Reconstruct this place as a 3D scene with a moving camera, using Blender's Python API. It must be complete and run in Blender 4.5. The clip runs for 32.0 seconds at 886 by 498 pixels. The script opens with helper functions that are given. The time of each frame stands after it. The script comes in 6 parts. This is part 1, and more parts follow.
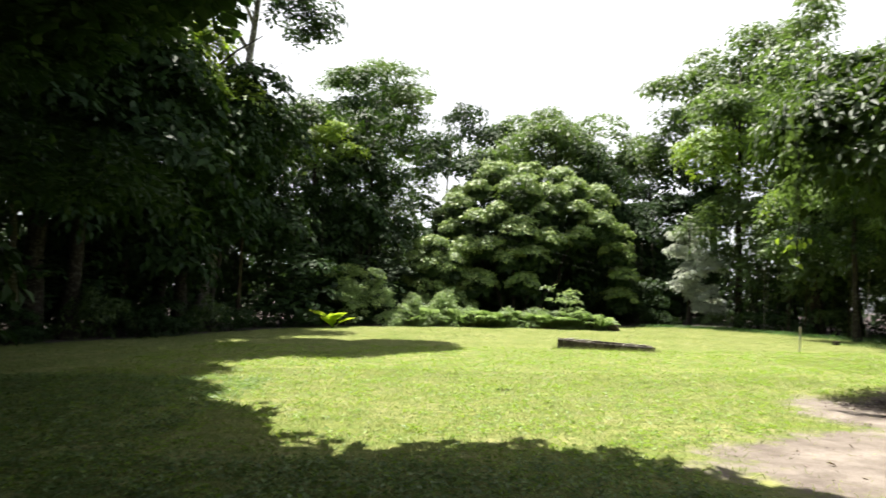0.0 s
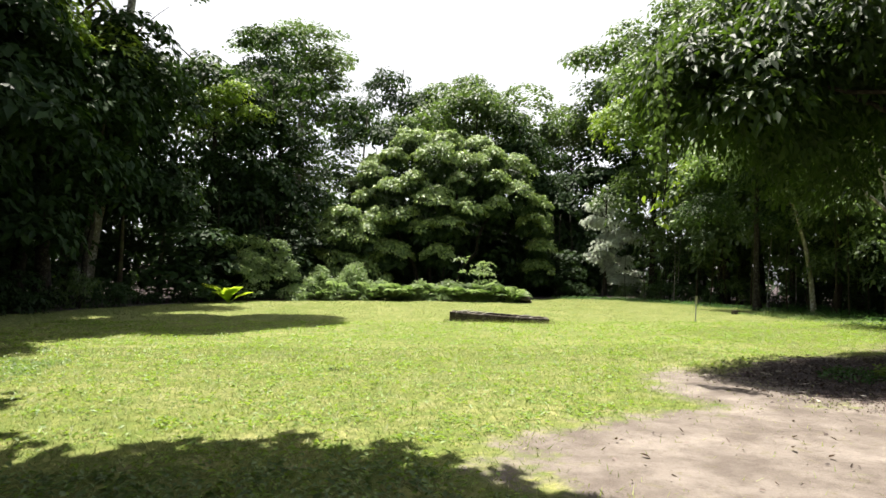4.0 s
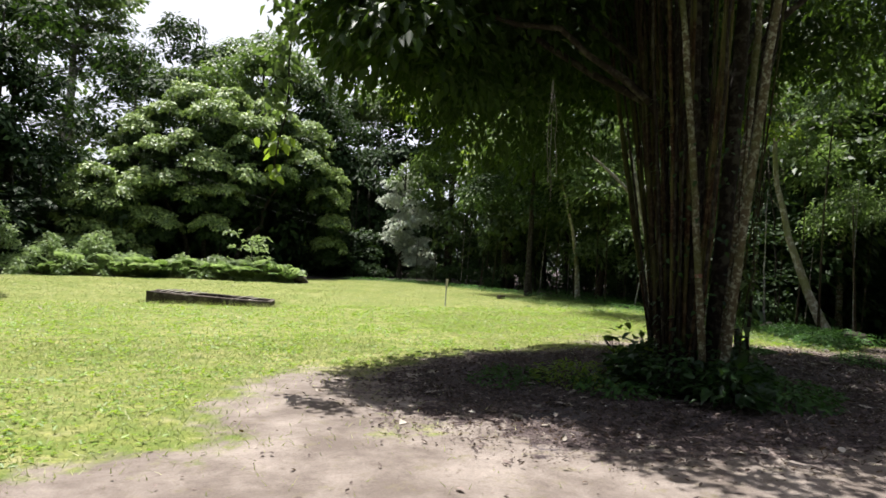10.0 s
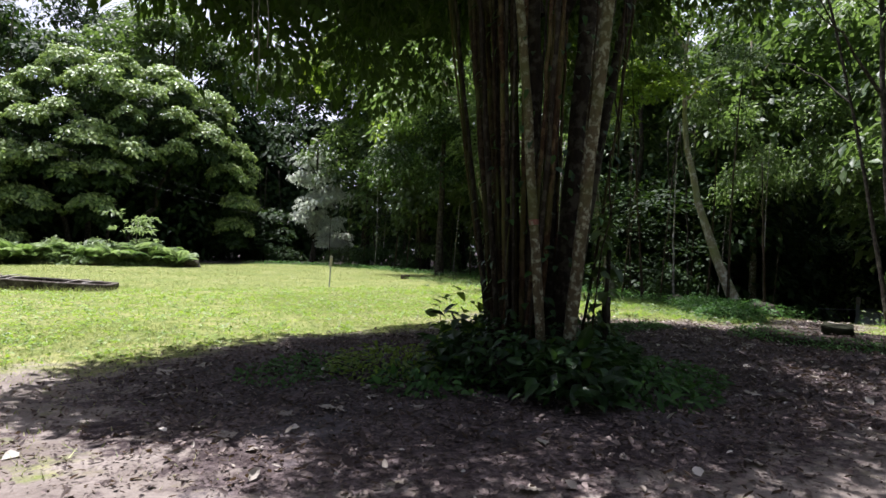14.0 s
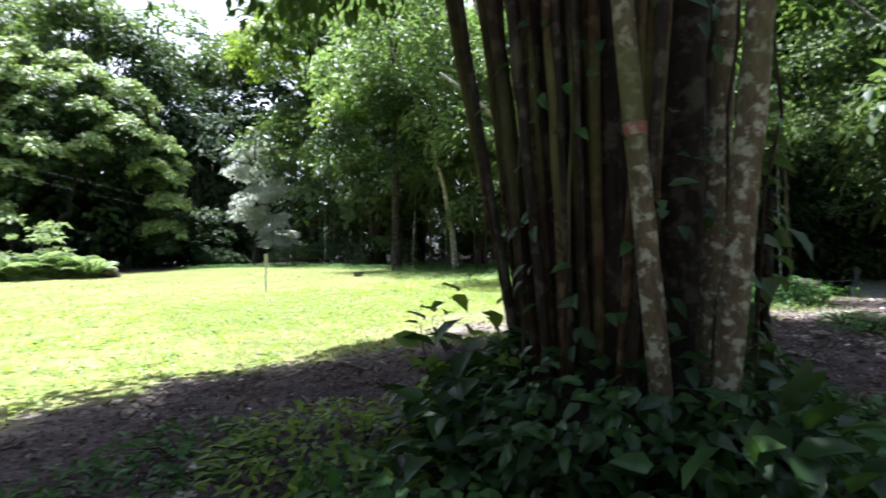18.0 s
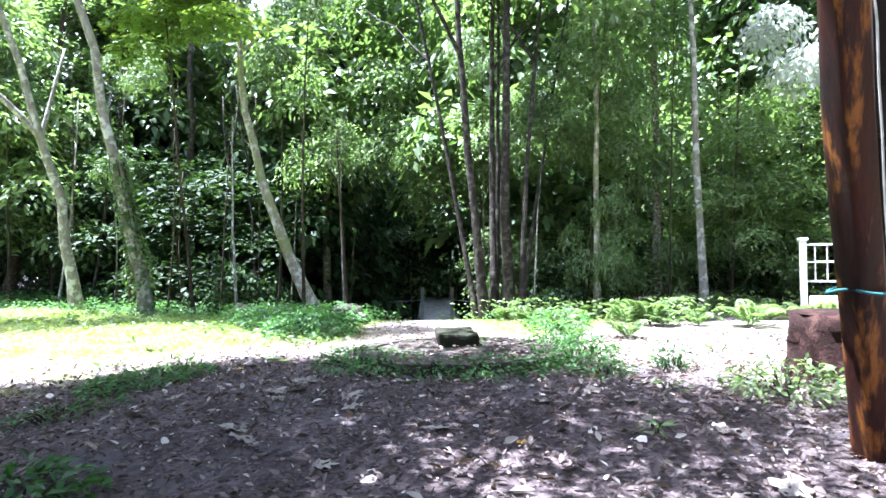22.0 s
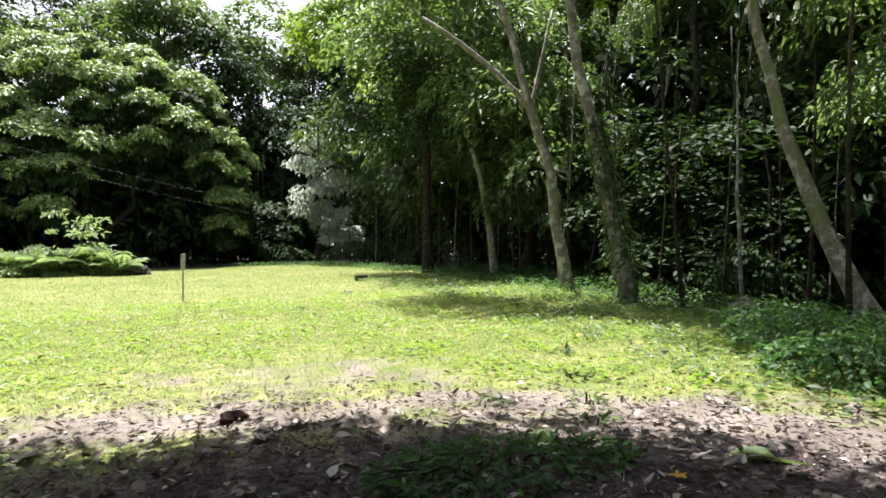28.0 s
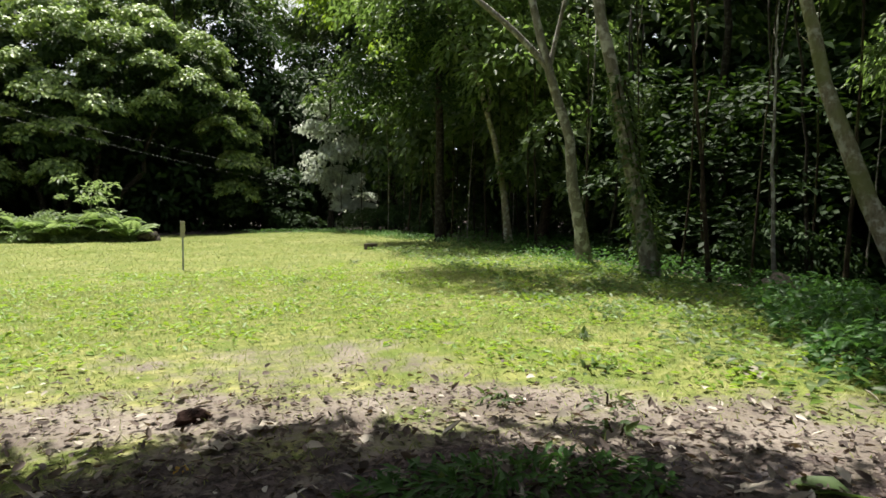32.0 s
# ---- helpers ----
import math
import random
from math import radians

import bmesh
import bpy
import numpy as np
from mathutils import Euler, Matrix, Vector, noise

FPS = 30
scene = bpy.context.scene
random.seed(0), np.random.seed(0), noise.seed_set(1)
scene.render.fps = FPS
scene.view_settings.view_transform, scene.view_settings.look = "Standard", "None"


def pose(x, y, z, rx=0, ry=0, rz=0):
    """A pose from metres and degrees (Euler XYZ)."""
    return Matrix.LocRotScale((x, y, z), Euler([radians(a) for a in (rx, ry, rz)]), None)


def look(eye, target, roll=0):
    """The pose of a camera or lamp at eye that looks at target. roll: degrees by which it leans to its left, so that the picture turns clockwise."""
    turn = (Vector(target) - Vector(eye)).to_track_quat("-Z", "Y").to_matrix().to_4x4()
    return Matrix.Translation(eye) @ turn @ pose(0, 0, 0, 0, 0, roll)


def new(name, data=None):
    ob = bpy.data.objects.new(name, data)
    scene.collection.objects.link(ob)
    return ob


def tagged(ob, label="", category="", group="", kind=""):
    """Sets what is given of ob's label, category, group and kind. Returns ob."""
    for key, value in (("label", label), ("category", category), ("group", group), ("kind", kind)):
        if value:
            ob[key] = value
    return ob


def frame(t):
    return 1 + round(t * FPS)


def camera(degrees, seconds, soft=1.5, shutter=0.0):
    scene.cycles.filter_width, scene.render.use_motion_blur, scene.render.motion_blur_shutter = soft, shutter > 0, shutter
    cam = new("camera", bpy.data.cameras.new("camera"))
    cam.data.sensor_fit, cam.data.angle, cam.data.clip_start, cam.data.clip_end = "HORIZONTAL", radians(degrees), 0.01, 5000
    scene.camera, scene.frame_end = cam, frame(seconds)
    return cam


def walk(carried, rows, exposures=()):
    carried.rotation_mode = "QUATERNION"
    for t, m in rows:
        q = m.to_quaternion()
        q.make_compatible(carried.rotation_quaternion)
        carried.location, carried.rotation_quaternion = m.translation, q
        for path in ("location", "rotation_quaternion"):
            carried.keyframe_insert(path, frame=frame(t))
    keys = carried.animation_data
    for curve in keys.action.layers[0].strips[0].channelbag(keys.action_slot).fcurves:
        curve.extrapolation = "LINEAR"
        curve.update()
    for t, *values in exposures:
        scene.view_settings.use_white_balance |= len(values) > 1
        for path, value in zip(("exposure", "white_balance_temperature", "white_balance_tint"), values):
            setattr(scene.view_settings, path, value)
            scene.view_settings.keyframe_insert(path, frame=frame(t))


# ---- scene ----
cam = camera(71.9, 32.0, soft=1.55, shutter=0.16)
EXPOSURE = 1.12
PATH = [
    (0, (-0.232, -0.596, 1.615), (-0.196, 1.398, 1.766), 2.4),
    (0.5, (-0.128, -0.722, 1.68), (-0.608, 1.217, 1.792), 2.7),
    (1, (-0.013, -0.725, 1.704), (-0.682, 1.157, 1.814), 1.7),
    (1.5, (0.122, -0.349, 1.705), (-0.562, 1.523, 1.869), 1.1),
    (2, (0.349, 0.266, 1.626), (-0.268, 2.16, 1.797), 0.7),
    (2.5, (0.751, 0.67, 1.558), (0.377, 2.63, 1.7), 0.2),
    (3, (1.113, 0.769, 1.539), (1.063, 2.766, 1.642), 0.6),
    (3.5, (1.55, 0.88, 1.529), (1.767, 2.866, 1.621), 1.4),
    (5.5, (2.981, 1.755, 1.472), (3.201, 3.742, 1.505), 3.2),
    (6, (3.344, 2.038, 1.496), (3.561, 4.026, 1.535), 3.2),
    (6.5, (3.724, 2.175, 1.475), (3.946, 4.163, 1.5), 3.3),
    (7, (4.109, 2.376, 1.449), (4.346, 4.362, 1.471), 3.8),
    (7.5, (4.51, 2.54, 1.473), (4.766, 4.523, 1.499), 3.9),
    (8, (4.912, 2.598, 1.485), (5.203, 4.577, 1.502), 3.5),
    (8.5, (5.316, 2.73, 1.5), (5.694, 4.694, 1.523), 3.6),
    (9, (5.727, 2.788, 1.504), (6.185, 4.735, 1.545), 3.8),
    (9.5, (6.122, 2.904, 1.473), (6.652, 4.832, 1.497), 3.0),
    (10, (6.519, 3.244, 1.546), (7.248, 5.106, 1.589), 3.9),
    (10.5, (6.915, 3.245, 1.521), (7.688, 5.088, 1.58), 4.1),
    (11, (7.316, 3.349, 1.533), (8.139, 5.171, 1.594), 4.2),
    (11.5, (7.638, 3.46, 1.548), (8.461, 5.281, 1.611), 4.2),
    (12, (8.032, 3.494, 1.487), (8.834, 5.326, 1.541), 4.3),
    (12.5, (8.39, 3.706, 1.433), (9.183, 5.541, 1.486), 4.2),
    (13, (8.759, 3.965, 1.432), (9.552, 5.802, 1.451), 3.7),
    (13.5, (9.022, 4.227, 1.365), (9.834, 6.054, 1.358), 3.5),
    (14, (9.274, 4.714, 1.269), (10.172, 6.501, 1.277), 2.9),
    (14.5, (9.398, 5.147, 1.259), (10.315, 6.924, 1.261), 3.4),
    (15, (9.323, 5.49, 1.221), (10.151, 7.31, 1.223), 2.2),
    (15.5, (9.564, 5.996, 1.201), (10.182, 7.899, 1.204), 0.9),
    (17.5, (10.399, 7.563, 1.097), (10.905, 9.498, 1.095), -0.8),
    (18, (10.662, 7.802, 1.1), (11.692, 9.517, 1.092), -0.3),
    (18.5, (11.074, 8.021, 1.028), (12.496, 9.427, 1.03), -0.9),
    (19, (11.494, 8.192, 1.075), (13.123, 9.35, 1.024), -0.5),
    (19.5, (11.8, 8.175, 1.082), (13.548, 9.145, 1.044), -0.9),
    (20, (12.252, 8.158, 1.046), (14.046, 9.04, 1.001), -1.2),
    (20.5, (12.615, 8.134, 1.05), (14.446, 8.937, 1.016), -1.2),
    (21, (12.94, 8.121, 1.088), (14.789, 8.884, 1.093), -1.4),
    (21.5, (13.135, 8.079, 1.134), (14.979, 8.85, 1.188), -0.9),
    (22, (13.407, 8.082, 1.116), (15.22, 8.925, 1.173), -0.4),
    (22.5, (13.675, 8.16, 1.13), (15.38, 9.205, 1.173), 0.6),
    (23, (13.905, 8.192, 1.159), (15.449, 9.462, 1.191), 1.0),
    (23.5, (14.138, 8.349, 1.165), (15.609, 9.704, 1.179), 1.1),
    (24, (14.384, 8.563, 1.183), (15.84, 9.934, 1.203), 0.5),
    (24.5, (14.674, 8.759, 1.175), (16.077, 10.184, 1.19), 0.1),
    (25, (14.846, 9.014, 1.165), (16.093, 10.578, 1.183), -0.2),
    (25.5, (15.038, 9.307, 1.197), (16.16, 10.962, 1.202), 0.3),
    (26, (15.241, 9.43, 1.206), (16.107, 11.233, 1.216), 0.7),
    (26.5, (15.474, 9.603, 1.204), (16.145, 11.487, 1.208), 0.6),
    (28.5, (16.422, 10.395, 1.166), (17.047, 12.294, 1.138), 0.1),
    (29, (16.566, 10.541, 1.162), (17.178, 12.444, 1.106), 0.0),
    (29.5, (16.631, 10.663, 1.155), (17.226, 12.569, 1.038), -0.2),
    (30, (16.633, 10.719, 1.164), (17.209, 12.631, 1.036), -0.3),
    (30.5, (16.654, 10.737, 1.169), (17.242, 12.643, 1.025), -0.4),
    (31, (16.671, 10.716, 1.163), (17.354, 12.588, 0.995), -0.5),
    (31.5, (16.605, 10.759, 1.171), (17.297, 12.627, 1.0), 0.6),
    (32, (16.539, 10.815, 1.201), (17.12, 12.725, 1.074), 0.5),
]
walk(cam, [(t, look(eye, target, roll)) for t, eye, target, roll in PATH],
     exposures=[(0.0, EXPOSURE + 0.3, 6500, 10), (0.7, EXPOSURE + 0.05, 6500, 10), (2.5, EXPOSURE + 0.05, 6500, 10), (3.0, EXPOSURE + 0.15, 6500, 11), (7.0, EXPOSURE + 0.05, 6500, 11), (9.0, EXPOSURE, 6300, 13), (12.0, EXPOSURE, 6000, 18),
                (15.5, EXPOSURE + 0.1, 5700, 21), (17.5, EXPOSURE + 0.4, 5600, 20), (18.0, EXPOSURE + 0.95, 5500, 19),
                (18.6, EXPOSURE + 1.7, 5800, 11), (19.0, EXPOSURE + 2.4, 6000, 8), (20.0, EXPOSURE + 3.15, 5800, 8), (21.0, EXPOSURE + 2.85, 5400, 14), (22.0, EXPOSURE + 2.35, 5100, 20), (23.0, EXPOSURE + 1.75, 5200, 21),
                (24.0, EXPOSURE + 1.2, 5600, 17), (25.0, EXPOSURE + 0.85, 5800, 15), (26.0, EXPOSURE + 0.3, 6000, 13), (28.5, EXPOSURE + 0.5, 6100, 15), (30.0, EXPOSURE + 0.45, 6200, 14), (31.0, EXPOSURE + 0.55, 5900, 15), (32.0, EXPOSURE - 0.1, 6500, 9)])

# ---- light: high tropical sun ahead of the first view, bright hazy sky ----
SUN_EL, SUN_AZ = 72.0, -22.0
world = bpy.data.worlds.new("sky")
scene.world = world
world.use_nodes = True
wn = world.node_tree.nodes
sky = wn.new("ShaderNodeTexSky")
sky.sky_type, sky.sun_disc = "NISHITA", False
sky.sun_elevation, sky.sun_rotation = radians(SUN_EL), radians(SUN_AZ)
sky.air_density, sky.dust_density, sky.ozone_density = 1.0, 4.0, 1.0
wn["Background"].inputs["Strength"].default_value = 0.066
# bright haze low in the sky, thinning to blue overhead
haze = wn.new("ShaderNodeTexNoise")
haze.inputs["Scale"].default_value, haze.inputs["Detail"].default_value = 1.6, 5.0
veil = wn.new("ShaderNodeMapRange")
veil.inputs["From Min"].default_value, veil.inputs["From Max"].default_value = 0.36, 0.56
veil.inputs["To Min"].default_value, veil.inputs["To Max"].default_value = 0.12, 0.95
cloud = wn.new("ShaderNodeMix")
cloud.data_type = "RGBA"
cloud.inputs[7].default_value = (8.0, 8.1, 8.3, 1)
world.node_tree.links.new(haze.outputs[0], veil.inputs["Value"])
where = wn.new("ShaderNodeTexCoord")
apart = wn.new("ShaderNodeSeparateXYZ")
high = wn.new("ShaderNodeMapRange")
high.inputs["From Min"].default_value, high.inputs["From Max"].default_value = 0.45, 0.75
high.inputs["To Min"].default_value, high.inputs["To Max"].default_value = 1.0, 0.3
thin = wn.new("ShaderNodeMath")
thin.operation = "MULTIPLY"
world.node_tree.links.new(where.outputs["Generated"], apart.inputs[0])
world.node_tree.links.new(apart.outputs["Z"], high.inputs["Value"])
world.node_tree.links.new(veil.outputs[0], thin.inputs[0])
world.node_tree.links.new(high.outputs[0], thin.inputs[1])
world.node_tree.links.new(thin.outputs[0], cloud.inputs[0])
world.node_tree.links.new(sky.outputs[0], cloud.inputs[6])
world.node_tree.links.new(cloud.outputs[2], wn["Background"].inputs["Color"])
sun = new("sun", bpy.data.lights.new("sun", "SUN"))
sun.data.energy, sun.data.angle, sun.data.color = 5.0, radians(0.53), (1.0, 0.95, 0.86)
sun.matrix_world = look((0, 0, 60), (-math.sin(radians(SUN_AZ)) * math.cos(radians(SUN_EL)), -math.cos(radians(SUN_AZ)) * math.cos(radians(SUN_EL)), 60 - math.sin(radians(SUN_EL))))


# ---- materials ----
def material(name):
    m = bpy.data.materials.new(name)
    m.use_nodes = True
    nt = m.node_tree
    return m, nt, nt.nodes["Principled BSDF"], nt.nodes["Material Output"]


def node(nt, kind, **values):
    n = nt.nodes.new(kind)
    for k, v in values.items():
        n.inputs[k.replace("_", " ")].default_value = v
    return n


def ramp(nt, source, stops, interpolation="LINEAR"):
    r = nt.nodes.new("ShaderNodeValToRGB")
    r.color_ramp.interpolation = interpolation
    while len(r.color_ramp.elements) < len(stops):
        r.color_ramp.elements.new(0.5)
    for e, (p, c) in zip(r.color_ramp.elements, stops):
        e.position, e.color = p, (*c, 1)
    nt.links.new(source, r.inputs[0])
    return r.outputs[0]


def noise_of(nt, scale, detail=4.0, rough=0.6, coords=None):
    n = node(nt, "ShaderNodeTexNoise", Scale=scale, Detail=detail, Roughness=rough)
    if coords is not None:
        nt.links.new(coords, n.inputs["Vector"])
    return n.outputs[0]


def mix(nt, fac, a, b, blend="MIX"):
    m = nt.nodes.new("ShaderNodeMix")
    m.data_type, m.blend_type = "RGBA", blend
    for key, v in ((0, fac), (6, a), (7, b)):
        if isinstance(v, (int, float)):
            m.inputs[key].default_value = v
        elif isinstance(v, tuple):
            m.inputs[key].default_value = (*v, 1)
        else:
            nt.links.new(v, m.inputs[key])
    return m.outputs[2]


def bump(nt, bsdf, height, strength, distance):
    b = node(nt, "ShaderNodeBump", Strength=strength, Distance=distance)
    nt.links.new(height, b.inputs["Height"])
    nt.links.new(b.outputs[0], bsdf.inputs["Normal"])


def leaf_material(name, dark, light, through_colour, rough=0.42, translucent=0.3, gloss=0.5, patches=()):
    """A leaf: colour by leaf and by plant, a soft sheen, light through the blade."""
    m, nt, b, out = material(name)
    geo = nt.nodes.new("ShaderNodeNewGeometry")
    info = nt.nodes.new("ShaderNodeObjectInfo")
    c = ramp(nt, geo.outputs["Random Per Island"], [(0.0, dark), (0.75, tuple((p + q) / 2 for p, q in zip(dark, light))), (1.0, light)])
    for scale, low, high, tone in patches:
        c = mix(nt, ramp(nt, noise_of(nt, scale, 4, 0.65, geo.outputs["Position"]), [(low, (0, 0, 0)), (high, (0.75, 0.75, 0.75))]), c, tone)
    hue = node(nt, "ShaderNodeHueSaturation")
    spread = node(nt, "ShaderNodeMapRange", To_Min=0.80, To_Max=1.2)
    nt.links.new(info.outputs["Random"], spread.inputs["Value"])
    nt.links.new(spread.outputs[0], hue.inputs["Value"])
    nt.links.new(c, hue.inputs["Color"])
    nt.links.new(hue.outputs[0], b.inputs["Base Color"])
    b.inputs["Roughness"].default_value = rough
    b.inputs["Specular IOR Level"].default_value = gloss
    t = node(nt, "ShaderNodeBsdfTranslucent", Color=(*through_colour, 1))
    s = node(nt, "ShaderNodeMixShader", Fac=translucent)
    nt.links.new(b.outputs[0], s.inputs[1])
    nt.links.new(t.outputs[0], s.inputs[2])
    nt.links.new(s.outputs[0], out.inputs["Surface"])
    return m


# Lit copy of the wood's leaf: sunlight is lightened into its colour.
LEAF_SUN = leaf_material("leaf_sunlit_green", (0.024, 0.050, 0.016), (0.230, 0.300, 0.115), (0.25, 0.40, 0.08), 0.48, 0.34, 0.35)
# Dark leaf; its tone also stands in for shade in the wood.
LEAF_DARK = leaf_material("leaf_dark_and_shaded", (0.012, 0.028, 0.009), (0.040, 0.075, 0.020), (0.08, 0.16, 0.02), 0.6, 0.15, 0.17)
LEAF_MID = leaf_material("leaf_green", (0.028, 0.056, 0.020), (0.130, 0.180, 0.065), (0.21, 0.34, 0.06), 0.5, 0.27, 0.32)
LEAF_BRIGHT = leaf_material("leaf_yellow_green", (0.070, 0.135, 0.020), (0.210, 0.310, 0.045), (0.34, 0.50, 0.04), 0.45, 0.40, 0.4)
# Pale grey leaf, lifted towards white for the sun's gleam on it.
LEAF_GREY = leaf_material("leaf_grey_sun_gleam", (0.22, 0.25, 0.20), (0.60, 0.63, 0.54), (0.62, 0.68, 0.54), 0.38, 0.48, 0.6)
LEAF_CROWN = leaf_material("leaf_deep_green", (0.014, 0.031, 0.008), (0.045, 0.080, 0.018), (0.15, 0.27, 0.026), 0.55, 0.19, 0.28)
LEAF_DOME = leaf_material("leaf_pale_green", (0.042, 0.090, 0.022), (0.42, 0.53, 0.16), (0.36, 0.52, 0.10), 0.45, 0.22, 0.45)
LEAF_BANK = leaf_material("leaf_soft_green", (0.085, 0.140, 0.050), (0.330, 0.410, 0.190), (0.36, 0.50, 0.16), 0.5, 0.38, 0.35)
LEAF_HERB = leaf_material("leaf_fresh_green", (0.020, 0.058, 0.014), (0.075, 0.165, 0.040), (0.14, 0.32, 0.05), 0.5, 0.25, 0.22)
LEAF_CLIMBER = leaf_material("leaf_glossy_dark", (0.010, 0.028, 0.008), (0.040, 0.092, 0.020), (0.11, 0.24, 0.03), 0.42, 0.17, 0.3)
LEAF_LIME = leaf_material("leaf_lime", (0.24, 0.36, 0.03), (0.36, 0.48, 0.05), (0.50, 0.68, 0.04), 0.5, 0.5, 0.3)
LEAF_DRY = leaf_material("leaf_dry", (0.032, 0.022, 0.020), (0.24, 0.19, 0.165), (0.20, 0.13, 0.05), 0.7, 0.12, 0.3)
LEAF_PALE = leaf_material("leaf_bleached", (0.22, 0.19, 0.15), (0.56, 0.52, 0.45), (0.25, 0.2, 0.1), 0.7, 0.1, 0.3)
GRASS = leaf_material("grass_blade", (0.055, 0.090, 0.014), (0.500, 0.490, 0.225), (0.36, 0.43, 0.13), 0.5, 0.28, 0.35,
                      ((0.8, 0.47, 0.60, (0.27, 0.300, 0.045)), (2.3, 0.56, 0.70, (0.50, 0.47, 0.30)), (1.4, 0.60, 0.72, (0.055, 0.115, 0.016)), (6.5, 0.53, 0.64, (0.075, 0.110, 0.014)), (5.0, 0.62, 0.72, (0.56, 0.53, 0.36))))


def bark(name, base, patch, dark, scale=7.0, moss=None, drawn=0.35):
    """Bark with lichen patches, dark streaks and, where given, moss."""
    m, nt, b, out = material(name)
    co = nt.nodes.new("ShaderNodeTexCoord").outputs["Object"]
    stretch = node(nt, "ShaderNodeMapping", Scale=(1, 1, drawn))
    nt.links.new(co, stretch.inputs["Vector"])
    streak = noise_of(nt, scale * 2.2, 6, 0.7, stretch.outputs[0])
    spots = noise_of(nt, scale, 4, 0.6, stretch.outputs[0] if scale < 5 else co)
    large = noise_of(nt, 1.1, 3, 0.5, co)
    c = mix(nt, ramp(nt, streak, [(0.35, (0, 0, 0)), (0.7, (1, 1, 1))]), dark, base)
    c = mix(nt, ramp(nt, spots, [(0.50, (0, 0, 0)), (0.60, (1, 1, 1))]), c, patch)
    if moss:
        c = mix(nt, ramp(nt, large, [(0.48, (0, 0, 0)), (0.62, (0.8, 0.8, 0.8))]), c, moss)
    nt.links.new(c, b.inputs["Base Color"])
    b.inputs["Roughness"].default_value = 0.85
    b.inputs["Specular IOR Level"].default_value = 0.15
    bump(nt, b, streak, 0.6, 0.02)
    return m


BARK_PALE = bark("pale_bark", (0.28, 0.265, 0.23), (0.44, 0.43, 0.39), (0.13, 0.115, 0.09), 5.0)
BARK_LICHEN = bark("lichened_bark", (0.155, 0.130, 0.080), (0.33, 0.34, 0.26), (0.070, 0.056, 0.036), 17.0, (0.105, 0.115, 0.045))
BARK_DARK = bark("dark_bark", (0.036, 0.029, 0.022), (0.068, 0.063, 0.048), (0.015, 0.012, 0.010), 8.0)
BARK_MOSSY = bark("pale_mossy_bark", (0.33, 0.30, 0.22), (0.46, 0.45, 0.37), (0.15, 0.13, 0.08), 8.0, (0.17, 0.19, 0.07))
BARK_TAN = bark("tan_stem_bark", (0.080, 0.048, 0.027), (0.115, 0.082, 0.048), (0.028, 0.017, 0.011), 10.0, (0.10, 0.105, 0.035))
BARK_STEM = bark("brown_stem_bark", (0.036, 0.024, 0.015), (0.058, 0.045, 0.029), (0.022, 0.015, 0.011), 10.0, (0.075, 0.085, 0.03))


def plain(name, c1, c2, scale, rough=0.8, relief=0.3, depth=0.01, c3=None, metal=0.0):
    """A worn surface: two tones at a large scale, grain at a small one, and stains."""
    m, nt, b, out = material(name)
    co = nt.nodes.new("ShaderNodeTexCoord").outputs["Object"]
    large = noise_of(nt, scale, 5, 0.6, co)
    fine = noise_of(nt, scale * 11, 5, 0.7, co)
    c = mix(nt, ramp(nt, large, [(0.35, (0, 0, 0)), (0.65, (1, 1, 1))]), c1, c2)
    c = mix(nt, 0.35, c, ramp(nt, fine, [(0.3, (0.25, 0.25, 0.25)), (0.7, (0.8, 0.8, 0.8))]), "OVERLAY")
    if c3:
        stain = noise_of(nt, scale * 2.3, 6, 0.65, co)
        c = mix(nt, ramp(nt, stain, [(0.52, (0, 0, 0)), (0.62, (0.9, 0.9, 0.9))]), c, c3)
    nt.links.new(c, b.inputs["Base Color"])
    b.inputs["Roughness"].default_value, b.inputs["Metallic"].default_value = rough, metal
    b.inputs["Specular IOR Level"].default_value = 0.15 if rough > 0.6 else 0.5
    bump(nt, b, fine, relief, depth)
    return m


CONCRETE = plain("mossy_concrete", (0.085, 0.070, 0.055), (0.030, 0.024, 0.019), 3.0, 0.9, 0.6, 0.02, (0.16, 0.15, 0.125))
STONE = plain("mossy_stone", (0.070, 0.058, 0.048), (0.042, 0.035, 0.029), 2.6, 0.9, 0.5, 0.015, (0.035, 0.048, 0.020))
MOSS_STONE = plain("moss_covered_stone", (0.022, 0.026, 0.012), (0.034, 0.031, 0.022), 4.0, 0.95, 0.7, 0.02, (0.018, 0.026, 0.008))
ROCK = plain("weathered_rock", (0.21, 0.175, 0.135), (0.13, 0.11, 0.085), 3.5, 0.9, 0.6, 0.03, (0.08, 0.085, 0.05))
GREY_WOOD = plain("weathered_grey_wood", (0.36, 0.38, 0.42), (0.26, 0.275, 0.31), 4.0, 0.8, 0.3, 0.006)
PALE_WOOD = plain("bleached_wood", (0.46, 0.43, 0.38), (0.32, 0.29, 0.25), 6.0, 0.8, 0.3, 0.005)
RED_POST, nt, b, out = material("stained_red_brown_timber")
co = nt.nodes.new("ShaderNodeTexCoord").outputs["Object"]
drawn = node(nt, "ShaderNodeMapping", Scale=(1, 1, 0.16))
nt.links.new(co, drawn.inputs["Vector"])
grain = noise_of(nt, 34.0, 6, 0.7, drawn.outputs[0])
